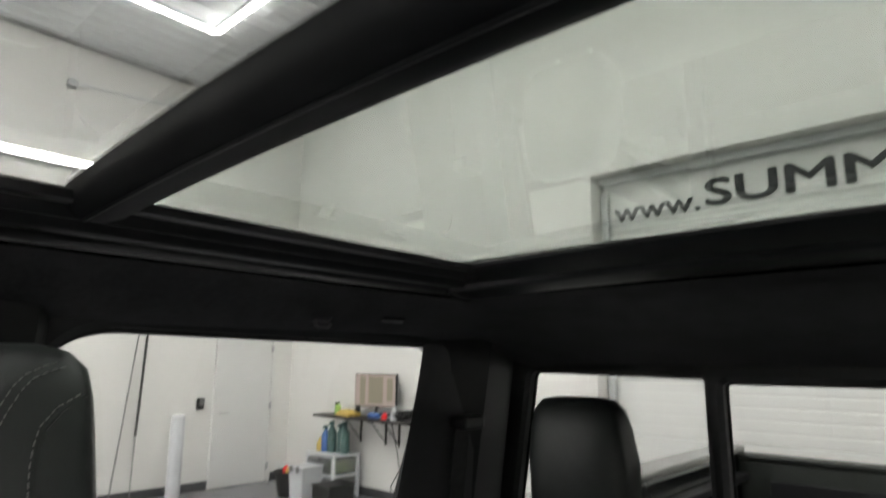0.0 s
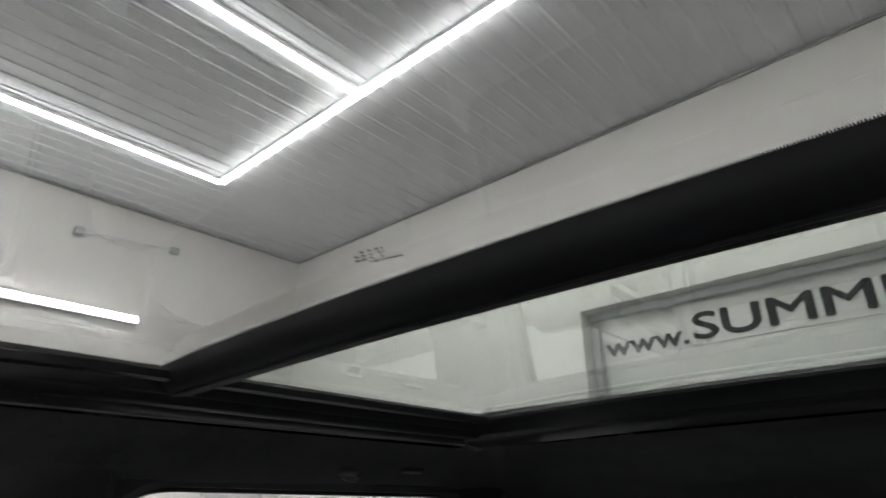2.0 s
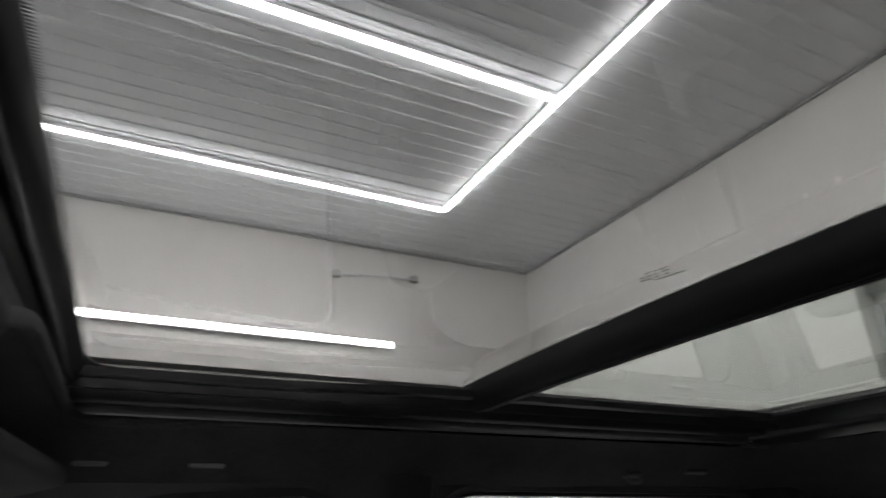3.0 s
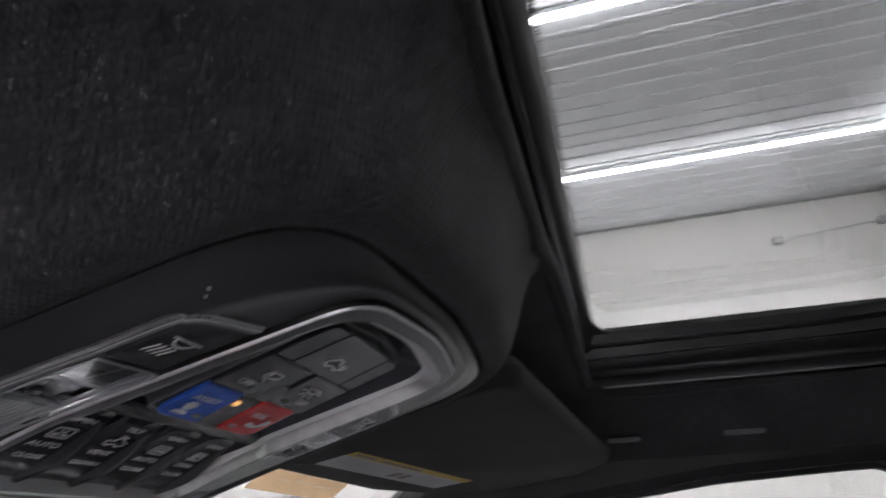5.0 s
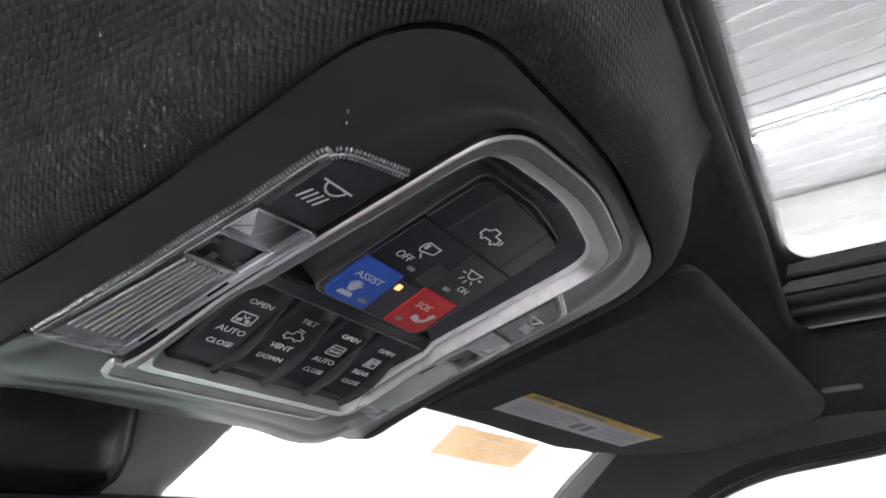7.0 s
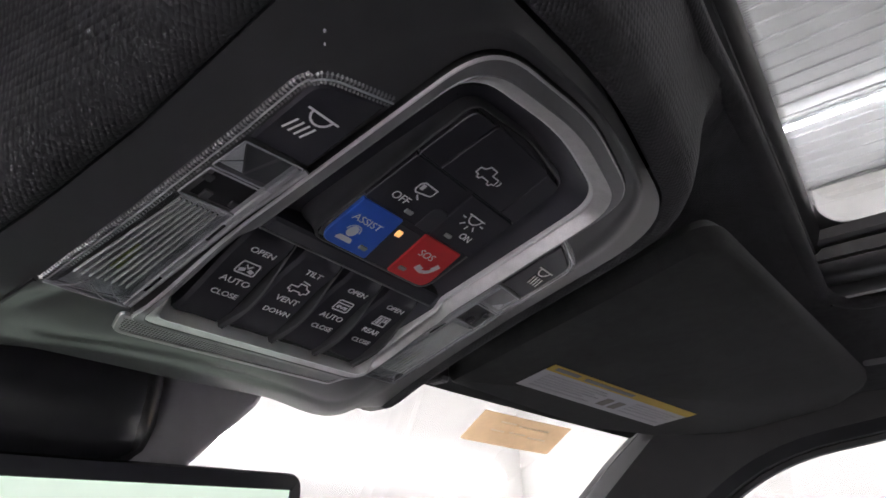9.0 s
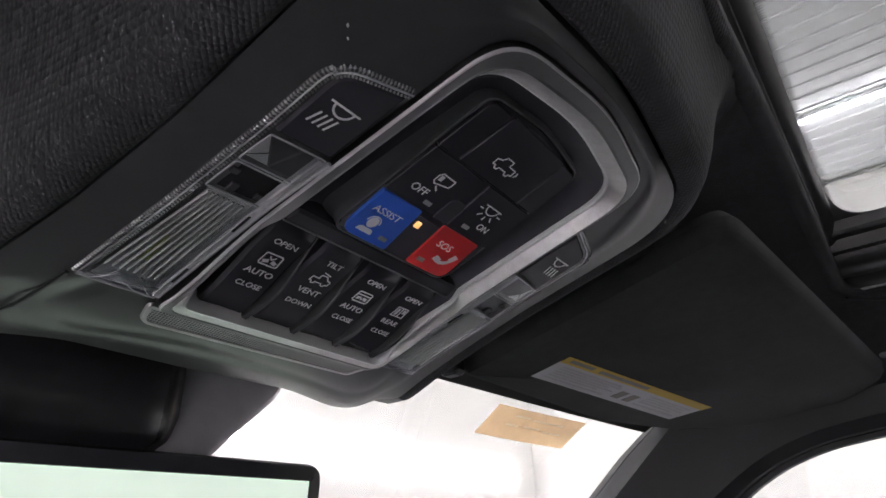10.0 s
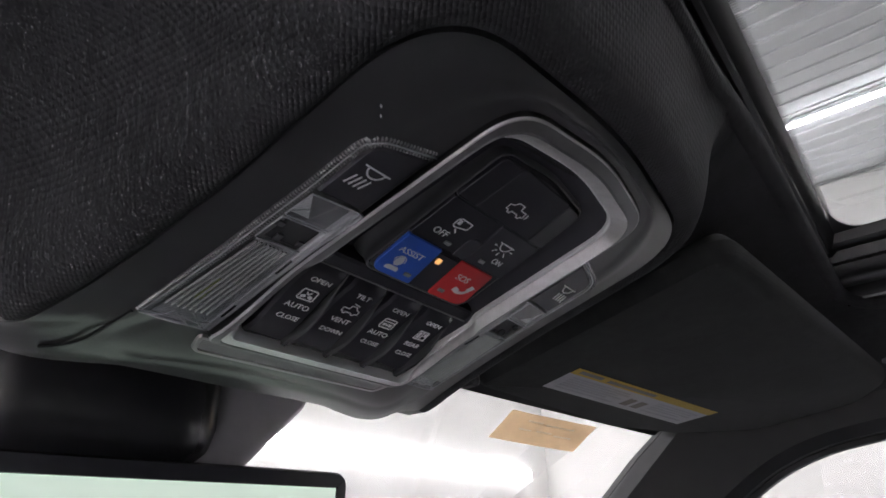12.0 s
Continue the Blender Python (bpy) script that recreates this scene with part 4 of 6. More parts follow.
part("shade_band", loft([[(x, screen_y(x, z) - 0.003, z) for x in sx for z in (1.838 + (band_z(x) - 1.838) * f,)] for f in (0, 0.5, 1)], closed=False), M_FRIT, truck, "black printed band along the windscreen top", True)
# header between headliner and windscreen
hx = [-0.68 + 1.36 * i / 20 for i in range(21)]
part("header_trim", loft([[(x, 0.125, roof_z(x, 0.125) + 0.001) for x in hx], [(x, max(0.128, screen_y(x, 1.835) - 0.035), 1.832) for x in hx], [(x, max(0.130, screen_y(x, 1.835) - 0.004), 1.836) for x in hx], [(x, 0.12, 1.865) for x in hx]], closed=False), M_CAB, truck, "black header trim")

# rear wall with a three-part window
wall_place = lambda p, t: (p.x, -1.853 + t, p.y)
for x0, x1, corners in ((0.236, 0.80, [(0.252, 1.30, 0.02), (0.76, 1.30, 0.03), (0.695, 1.708, 0.02), (0.252, 1.700, 0.012)]), (-0.236, 0.236, [(-0.214, 1.30, 0.01), (0.214, 1.30, 0.01), (0.214, 1.690, 0.01), (-0.214, 1.690, 0.01)]), (-0.80, -0.236, [(-0.76, 1.30, 0.03), (-0.252, 1.30, 0.02), (-0.252, 1.700, 0.012), (-0.695, 1.708, 0.02)])):
    outer = [Vector(p) for p in ((x0, 0.55), (x1, 0.55), (x1, 1.82), (x0, 1.82))]
    inner = rounded(corners, 5)
    c = ((corners[0][0] + corners[1][0]) / 2, 1.5)
    d = part("rear_window_frame", framed(outer, inner, c, 0.02, -0.02, wall_place, 176), M_CAB, truck, "black rear window frame")
    part("window_pane", loft([[wall_place(p, -0.006) for p in inset(polar(inner, c, 176), c, -0.006)]], True), M_PRIVACY, d, "grey privacy glass")
    part("window_seal", tube([wall_place(p, -0.012) for p in polar(inner, c, 176)] + [wall_place(polar(inner, c, 176)[0], -0.012)], 0.005, 6), M_RUBBER, d, "black rubber window seal")
# cab floor, bulkhead and dashboard close the cab below the glass
part("cab_floor", slab(-0.80, 0.80, -1.85, 1.2, 0.52, 0.56), M_CARPET, truck, "dark carpeted cab floor")
part("dashboard", slab(-0.78, 0.78, 0.62, 1.25, 0.55, 1.16, 0.06, seg=3), M_CAB, truck, "black moulded dashboard")
part("bonnet", slab(-0.85, 0.85, 1.2, 2.35, 0.62, 1.20, 0.08, seg=3), M_PAINT, truck, "black painted bonnet")
# load bed
bed = part("load_bed", slab(-0.80, 0.80, -3.74, -1.92, 0.72, 0.78), M_BEDLINER, truck, "dark lined load bed")
for sgn in (1, -1):
    part("bed_side", slab(sgn * 0.80 if sgn > 0 else -0.98, 0.98 if sgn > 0 else sgn * 0.80, -3.80, -1.92, 0.55, 1.31, 0.02), M_PAINT, bed, "painted bed side")
    part("bed_rail", slab(min(sgn * 0.77, sgn * 0.90), max(sgn * 0.77, sgn * 0.90), -3.78, -1.93, 1.312, 1.345, 0.012), M_RAILCAP, bed, "weathered grey bed rail cap")
    part("inner_ledge", slab(min(sgn * 0.74, sgn * 0.80), max(sgn * 0.74, sgn * 0.80), -3.72, -1.95, 1.19, 1.225, 0.008), M_TRIM, bed, "dark tie-down rail")
tg = part("tailgate", slab(-0.80, 0.80, -3.80, -3.74, 0.72, 1.285, 0.012), M_BEDLINER, bed, "dark tailgate, closed")
part("tailgate_cap", slab(-0.80, 0.80, -3.815, -3.725, 1.286, 1.31, 0.01), M_BEDLINER, tg)
part("tailgate_recess", slab(-0.66, 0.66, -3.739, -3.730, 0.82, 1.20, 0.004), M_TRIM, tg)
for sgn in (1, -1):
    for y in (1.55, -2.75):
        w = part("wheel", tube([(sgn * 0.70, y, 0.40), (sgn * 0.98, y, 0.40)], 0.40, 28), M_RUBBER, truck, "black tyre", True)
        part("rim", tube([(sgn * 0.975, y, 0.40), (sgn * 0.99, y, 0.40)], 0.25, 20), M_GREYMETAL, w, "grey wheel rim")

# ---- overhead console: local x across, y to the rear, z down towards the eye ----
CON = Matrix(((1, 0, 0, 0), (0, -math.cos(radians(15)), -math.sin(radians(15)), 0), (0, math.sin(radians(15)), -math.cos(radians(15)), 1.731), (0, 0, 0, 1)))
con = thing("overhead_console", "black overhead console with silver bezel, buttons and reading lamps", "console", "", CON)
CC, NR = (0.0, 0.03), 240
MM = 0.001


def outline(corners):
    ring = polar(rounded([(x * MM, y * MM, r * MM) for x, y, r in corners], 8), CC, NR)
    for _ in range(2):
        ring = [(ring[i - 1] + ring[i] * 2 + ring[(i + 1) % NR]) / 4 for i in range(NR)]
    return ring


def mirrored(half):
    """Corners of one side, front to rear, completed to both sides."""
    return half + [(-x, y, r) for x, y, r in reversed(half) if abs(x) > 1e-9]


H_OUT = outline(mirrored([(0, -139, 300), (138, -134, 48), (117, -58, 200), (110.5, -18, 200), (106, 30, 200), (103.5, 127, 40), (0, 137, 300)]))
B_OUT = outline(mirrored([(62.5, -53, 3), (60.6, 20, 100), (55.8, 121.4, 20), (0, 128.8, 120)]))
B_IN = outline(mirrored([(57.5, -42, 2.5), (57.5, 13, 3), (52.5, 20, 3), (49.4, 109.4, 17), (0, 116.2, 110)]))


def bulge(x, y):
    """The housing's front edge rolls away from the eye."""
    return -roll(y)


# the housing's section, from its outer edge inwards, in millimetres: a sloping shoulder at the flanks, a crease and a rounded lip at the front
FLANK_CUT = ((-4, -32), (-3, -16), (-1, -7), (0, -4.4), (1, -4.3), (4, -3.9), (8, -3.5), (13, -3.0), (18, -2.5), (24, -2.0), (30, -1.3), (36, 0.0), (41, 0.2), (46, -0.1), (50, -0.3), (53, -0.4), (56, -0.4), (59, -0.4), (62, -0.4), (66, -0.4), (70, -0.4), (74, -0.4))
LIP_CUT = ((-4, -54), (-3, -46), (-1, -34), (0, -30), (1, -27.5), (4, -24.2), (8, -21.2), (13, -18.2), (18, -15.8), (24, -13.3), (30, -11.0), (36, -8.8), (41, -7.0), (46, -5.3), (50, -4.4), (53, -4.3), (56, -3.9), (59, -3.0), (62, -2.0), (66, -1.1), (70, -0.6), (74, -0.4))


def housing_ring(k):
    """One ring of the housing: the k-th step of its section, all the way round."""
    out = []
    for h, b in zip(H_OUT, B_OUT):
        g = (b - h).length
        d = FLANK_CUT[k][0] * MM * min(1.0, 0.88 * g / (74 * MM))
        p = h + (b - h) / g * d
        f = front_share(h.x, h.y)
        out.append((p.x, p.y, (FLANK_CUT[k][1] * (1 - f) + LIP_CUT[k][1] * f) * MM + bulge(p.x, p.y)))
    return out


rise = lambda x, y: 0.0038 * smooth01((0.012 - y) / 0.05) - 0.0022 * min(1.0, max(0.0, (-0.041 - y) / 0.012))
up = lambda w: (lambda x, y: w + rise(x, y))


hr = [housing_ring(k) for k in range(len(FLANK_CUT))]
last = [Vector((x, y)) for x, y, w in hr[-1]]
hr += [flat([a * (1 - f) + b * f for a, b in zip(last, inset(B_OUT, CC, -0.0008))], -0.0004) for f in (0.25, 0.5, 0.75)]
hr += [flat(inset(B_OUT, CC, -0.0008), lambda x, y: -0.0005 + min(0.0, rise(x, y))), flat(inset(B_OUT, CC, -0.0004), -0.008)]
part("housing", loft(hr), M_PLASTIC, con, "grained black plastic surround", True)
gap = [(96.6, -50, -0.1), (97.6, -58, -0.3), (99.2, -68, -0.4), (101.0, -78, -0.9), (103.2, -87, -2.6), (106.5, -95, -4.6), (110.0, -101, -6.4)]
part("panel_gap", tube([(-x * MM, y * MM, w * MM) for x, y, w in gap], 0.0009, 6), M_RUBBER, con, "dark gap beside the front panel", True)
part("bezel_side", loft([flat(inset(B_OUT, CC, -0.0002), -0.006), flat(inset(B_OUT, CC, -0.0001), up(0.0008)), flat(B_OUT, up(0.0014))]), M_TRIM, con, "dark side wall of the bezel")
# the bezel's edge highlight is painted: a thin ring of paler metal
part("bezel_glint", loft([flat(B_OUT, up(0.0014)), flat(inset(B_OUT, CC, 0.0003), up(0.0023)), flat(inset(B_OUT, CC, 0.0008), up(0.0026))]), M_EDGEGLINT, con, "thin silver outer edge, highlight painted in", True)
between = lambda f: [a * (1 - f) + b * f for a, b in zip(B_OUT, B_IN)]
# the chamfer is steep at the flanks and the rear, and a flat band at the front
sunk = lambda w: (lambda x, y: rise(x, y) + w + (0.0036 - w) * smooth01((-0.026 - y) / 0.012))
part("bezel_rim", loft([flat(inset(B_OUT, CC, 0.0008), up(0.0026)), flat(inset(B_OUT, CC, 0.0014), up(0.0028)), flat(between(0.38), up(0.0035)), flat(between(0.42), up(0.0036))]), M_GREYMETAL, con, "grey satin metal outer rim", True)
part("bezel_ridge", loft([flat(between(0.42), up(0.0036)), flat(between(0.44), up(0.0039)), flat(between(0.48), up(0.0039)), flat(between(0.50), up(0.0036))]), M_GREYMETAL, con, "grey ridge line", True)
part("bezel_chamfer", loft([flat(between(0.50), up(0.0036)), flat(between(0.53), sunk(0.0032)), flat(between(0.70), sunk(0.0010)), flat(between(0.87), sunk(-0.0012)), flat(inset(B_IN, CC, -0.0006), sunk(-0.0016))]), M_CHAMFER, con, "satin grey inner chamfer", True)
part("bezel_lip", loft([flat(inset(B_IN, CC, -0.0006), sunk(-0.0016)), flat(B_IN, sunk(-0.0019)), flat(inset(B_IN, CC, 0.0003), sunk(-0.0026)), flat(inset(B_IN, CC, 0.0004), -0.0060)]), M_SILVER, con, "bright inner edge", True)
# dish behind the keys
dish = [flat(inset(B_IN, CC, 0.0002), -0.0040), flat(inset(B_IN, CC, 0.0020), -0.0054), flat(inset(B_IN, CC, 0.0050), -0.0082), flat(inset(B_IN, CC, 0.0085), -0.0104), flat(inset(B_IN, CC, 0.0120), -0.0114), flat(inset(B_IN, CC, 0.0150), -0.0117)]
part("dish", loft(dish, False, True), M_DISH, con, "smooth black recessed dish", True)
part("dish_step", prism(rounded([(-0.052, 0.0135, 0.002), (0.052, 0.0135, 0.002), (0.050, 0.0215, 0.002), (-0.050, 0.0215, 0.002)]), -0.012, -0.0025, 0.0012), M_GLOSSBLACK, con, "glossy black ledge between the key rows", True)

# a pale rod stands in for the highlight on the ledge's edge
part("ledge_highlight", tube([((-51 + 10.2 * i) * MM, 13.6 * MM, -0.0028) for i in range(11)], 0.00045, 6), M_CAP, con, "thin grey line painted as the ledge's edge highlight", True)

# front grille strip below the bezel
ST_O = rounded([(x * MM, y * MM, r * MM) for x, y, r in [(-64, -53.6, 3), (66, -54, 3), (60, -66.8, 6), (-60, -68.2, 7)]], 6)
part("grille_frame", loft([flat(ST_O, -0.008), flat(ST_O, -0.0005), flat(inset_outline(ST_O, 0.0008), 0.0009), flat(inset_outline(ST_O, 0.0026), 0.0009), flat(inset_outline(ST_O, 0.0030), -0.0012)]), M_CHAMFER, con, "thin grey metal frame", True)
part("grille", prism(inset_outline(ST_O, 0.0027), -0.006, 0.0005, 0.0003), M_MESH, con, "fine grey mesh strip")

# control pad: tilted a little, carries the call and lamp keys
pad_w = lambda x, y: -0.0003 - 0.0050 * (y - 0.024) / 0.076
PAD = rounded([(x * MM, y * MM, r * MM) for x, y, r in [(-33.6, 22.8, 6), (35, 22.8, 6), (32, 101, 6), (0, 104.5, 60), (-32, 101, 6)]], 8)
part("pad", prism(PAD, -0.012, lambda x, y: pad_w(x, y) - 0.0006, 0.0014), M_GLOSSBLACK, con, "black control pad", True)
lift = lambda d: (lambda x, y: pad_w(x, y) + d)
rim_w = lambda d: (lambda x, y: min(pad_w(x, y) - 0.0012, -0.0021) + d)
part("pad_rim", loft([flat(inset_outline(PAD, -0.0004), rim_w(-0.006)), flat(inset_outline(PAD, -0.0004), rim_w(-0.0006)), flat(inset_outline(PAD, -0.0007), rim_w(0.0)), flat(inset_outline(PAD, -0.0012), rim_w(-0.0001)), flat(inset_outline(PAD, -0.0016), rim_w(-0.0007)), flat(inset_outline(PAD, -0.0018), rim_w(-0.0030)), flat(inset_outline(PAD, -0.0024), rim_w(-0.0052)), flat(inset_outline(PAD, -0.0045), rim_w(-0.0072)), flat(inset_outline(PAD, -0.0060), rim_w(-0.0100))]), M_PADRIM, con, "smooth raised rim round the pad", True)


def key(name, corners, material, label="", d=0.0004, r=0.6, edge=0.00035):
    o = rounded([(x * MM, y * MM, (q if q else r) * MM) for x, y, q in corners], 6)
    return part(name, prism(o, lift(-0.002), lift(d), edge), material, con, label, True)


key("assist_key", [(-32.6, 24.2, 6), (-7.0, 24.2, 1.2), (-10.4, 49.0, 0.8), (-32.6, 49.0, 0.8)], M_BLUE, "blue call key", 0.0003)
key("sos_key", [(7.0, 24.2, 1.2), (32.6, 24.2, 6), (29.2, 49.0, 0.8), (4.2, 49.0, 0.8)], M_RED, "red emergency key", 0.0003)
key("mirror_lamp_key", [(-33.8, 50.2, 1), (-4.4, 50.2, 1), (-2.0, 75.2, 1), (-32.8, 75.2, 1)], M_GLOSSBLACK, "black key with a white pictogram")
key("dome_lamp_key", [(4.4, 50.2, 1), (33.6, 50.2, 1), (32.8, 75.2, 1), (2.0, 75.2, 1)], M_GLOSSBLACK, "black key with a white pictogram")
key("tailgate_key", [(-20.5, 76, 1), (20.5, 76, 1), (19, 102, 3), (-19, 102, 3)], M_GLOSSBLACK, "black key with a pickup pictogram", 0.0006)
key("blank_panel", [(-32.8, 76, 1), (-21.2, 76, 1), (-19.8, 101.2, 1), (-31.5, 100.5, 4)], M_GLOSSBLACK)
key("blank_panel", [(21.2, 76, 1), (32.8, 76, 1), (31.5, 100.5, 4), (19.8, 101.2, 1)], M_GLOSSBLACK)
key("sensor_window", [(-5.2, 49.6, 2), (3.6, 49.6, 2), (4.0, 62.5, 4), (-6.0, 62.5, 4)], M_DISH, "round-ended black sensor window", 0.0006, 2, 0.0004)
part("pilot_well", prism(rounded([(-0.0066, 0.0245, 0.001), (0.0064, 0.0245, 0.001), (0.0040, 0.047, 0.001), (-0.0098, 0.047, 0.001)]), lift(-0.002), lift(-0.0002)), M_DISH, con)
part("pilot_light", prism(rounded([(-0.0074, 0.0412, 0.0005), (-0.0044, 0.0412, 0.0005), (-0.0048, 0.0444, 0.0005), (-0.0078, 0.0444, 0.0005)]), lift(-0.001), lift(0.0004), 0.0003), M_AMBER, con, "small glowing amber pilot light")
for x, y in ((-13.2, 54.0), (12.4, 54.2), (-13.2, 29.2), (11.4, 29.2)):
    part("indicator", prism([Vector((x * MM + a * 0.0019, y * MM + b * 0.0009)) for a, b in ((-1, -1), (1, -1), (1, 1), (-1, 1))], lift(0.0), lift(0.0010)), M_GREYINK, con, "small grey indicator window")

# pictograms and words; each is drawn in millimetres about its own centre
tilt_pad = Matrix.Rotation(-math.atan(0.0050 / 0.076), 4, "X")


def on_pad(x, y, d=0.0008):
    return Matrix.Translation((x * MM, y * MM, pad_w(0, y * MM) + d)) @ tilt_pad


def words(text, x, y, size, m=None, bold=0.00001, stretch=1.0, parent=None):
    return lettering("lettering", text, size * MM, M_WHITEINK, parent or con, m or on_pad(x, y), stretch, bold, 0.00008)


def picto(name, lines, width, m, parent=None, label="white pictogram"):
    bm = bmesh.new()
    for closed, pts in lines:
        stroke([(x * MM, y * MM) for x, y in pts], width * MM, 0, 0.00015, closed, bm)
    return part(name, bm, M_WHITEINK, parent or con, label, m=m)


words("ASSIST", -22.6, 40.8, 4.6, on_pad(-22.6, 40.8, 0.0009), stretch=1.12)
words("SOS", 14.4, 40.8, 5.2, on_pad(14.4, 40.8, 0.0009), stretch=1.05)
words("OFF", -22.0, 57.4, 5.0, stretch=1.05)
words("ON", 20.2, 57.7, 4.6)
# headset figure reduced to a plain call symbol
bm = bmesh.new()
loft([flat([Vector((0.0030 * math.cos(a), 0.0016 + 0.0036 * math.sin(a))) for a in [2 * math.pi * k / 16 for k in range(16)]], w) for w in (0, 0.00015)], True, True, True, bm)
loft([flat(rounded([(-0.0055, -0.0058, 0.001), (0.0055, -0.0058, 0.001), (0.0040, -0.0026, 0.002), (-0.0040, -0.0026, 0.002)], 4), w) for w in (0, 0.00015)], True, True, True, bm)
stroke([(x * MM, y * MM) for x, y in arc(0, 1.8, 3.9, 0, 180, 12)], 0.55 * MM, 0, 0.00015, False, bm)
part("call_symbol", bm, M_WHITEINK, con, "white call pictogram", m=on_pad(-24.2, 33.0, 0.0009) @ Matrix.Scale(0.82, 4))
bm = bmesh.new()
stroke([(x * MM, y * MM) for x, y in arc(0, 3.2, 5.0, 205, 335, 10)], 2.0 * MM, 0, 0.00015, False, bm)
stroke([(-4.9 * MM, 1.6 * MM), (-3.4 * MM, 0.2 * MM)], 3.0 * MM, 0, 0.00018, False, bm)
stroke([(4.9 * MM, 1.6 * MM), (3.4 * MM, 0.2 * MM)], 3.0 * MM, 0, 0.00018, False, bm)
part("handset_symbol", bm, M_WHITEINK, con, "white handset pictogram", m=on_pad(21.6, 34.6, 0.0009) @ Matrix.Rotation(radians(28), 4, "Z"))
TRUCK_ICON = [(True, [(-6.2, -1.8), (-6.4, 0.8), (-4.0, 1.4), (-2.6, 3.4), (1.4, 3.4), (1.6, 1.0), (5.8, 1.0), (6.0, -1.8), (4.6, -1.8), (4.2, -3.0), (2.8, -3.0), (2.2, -1.8), (-2.0, -1.8), (-2.6, -3.0), (-4.0, -3.0), (-4.6, -1.8)])]
picto("pickup_pictogram", TRUCK_ICON + [(False, [(7.4, -1.4), (8.0, -0.2), (7.6, 1.0)])], 0.55, on_pad(-2.4, 85.6, 0.0012))
MIRROR = [(True, [(-5.2, 3.0), (-5.2, 0.0), (-3.6, -1.2), (5.0, 0.4), (5.6, 1.4), (5.6, 4.4), (-3.6, 4.6)]), (True, [(-3.4, 1.2), (-1.8, 1.2), (-1.8, 3.4), (-3.4, 3.4)]), (False, [(-2.6, 1.4), (-2.6, 3.2)]), (False, [(-1.2, -1.9), (1.0, -3.4)]), (False, [(-0.9, -2.3), (1.3, -3.8)])]
picto("mirror_pictogram", [(c, [(x * 0.80, y * 0.92) for x, y in p]) for c, p in MIRROR], 0.6, on_pad(-16.9, 64.0))
LAMP = [(False, [(-5.2, 3.0), (5.2, 3.0)]), (False, [(-3.6, 3.0)] + arc(0, 3.0, 3.8, 190, 350, 10) + [(3.6, 3.0)])]
picto("dome_lamp_pictogram", LAMP + [(False, [(0, -2.4), (0, -4.2)]), (False, [(-3.0, -1.6), (-4.6, -3.2)]), (False, [(3.0, -1.6), (4.6, -3.2)]), (False, [(-5.2, 0.6), (-7.0, 0.6)]), (False, [(5.2, 0.6), (7.0, 0.6)])], 0.6, on_pad(14.8, 65.4))

# four rocker switches in the front bay


ROW_W = lambda v: -0.0040 + 0.0072 * smooth01((0.004 - v) / 0.044) - 0.0055 * smooth01((v - 0.004) / 0.012) - 0.0010 * smooth01((-0.034 - v) / 0.007)
SW = [(-39.75, ("OPEN", "AUTO", "CLOSE"), "glass"), (-13.25, ("TILT", "VENT", "DOWN"), "roof"), (13.25, ("OPEN", "AUTO", "CLOSE"), "shade"), (39.75, ("OPEN", "REAR", "CLOSE"), "rear")]
part("switch_bay", prism(rounded([(-0.0565, -0.041, 0.002), (0.0565, -0.041, 0.002), (0.0565, 0.0138, 0.002), (-0.0565, 0.0138, 0.002)]), -0.020, -0.0112), M_DISH, con, "black switch bay")
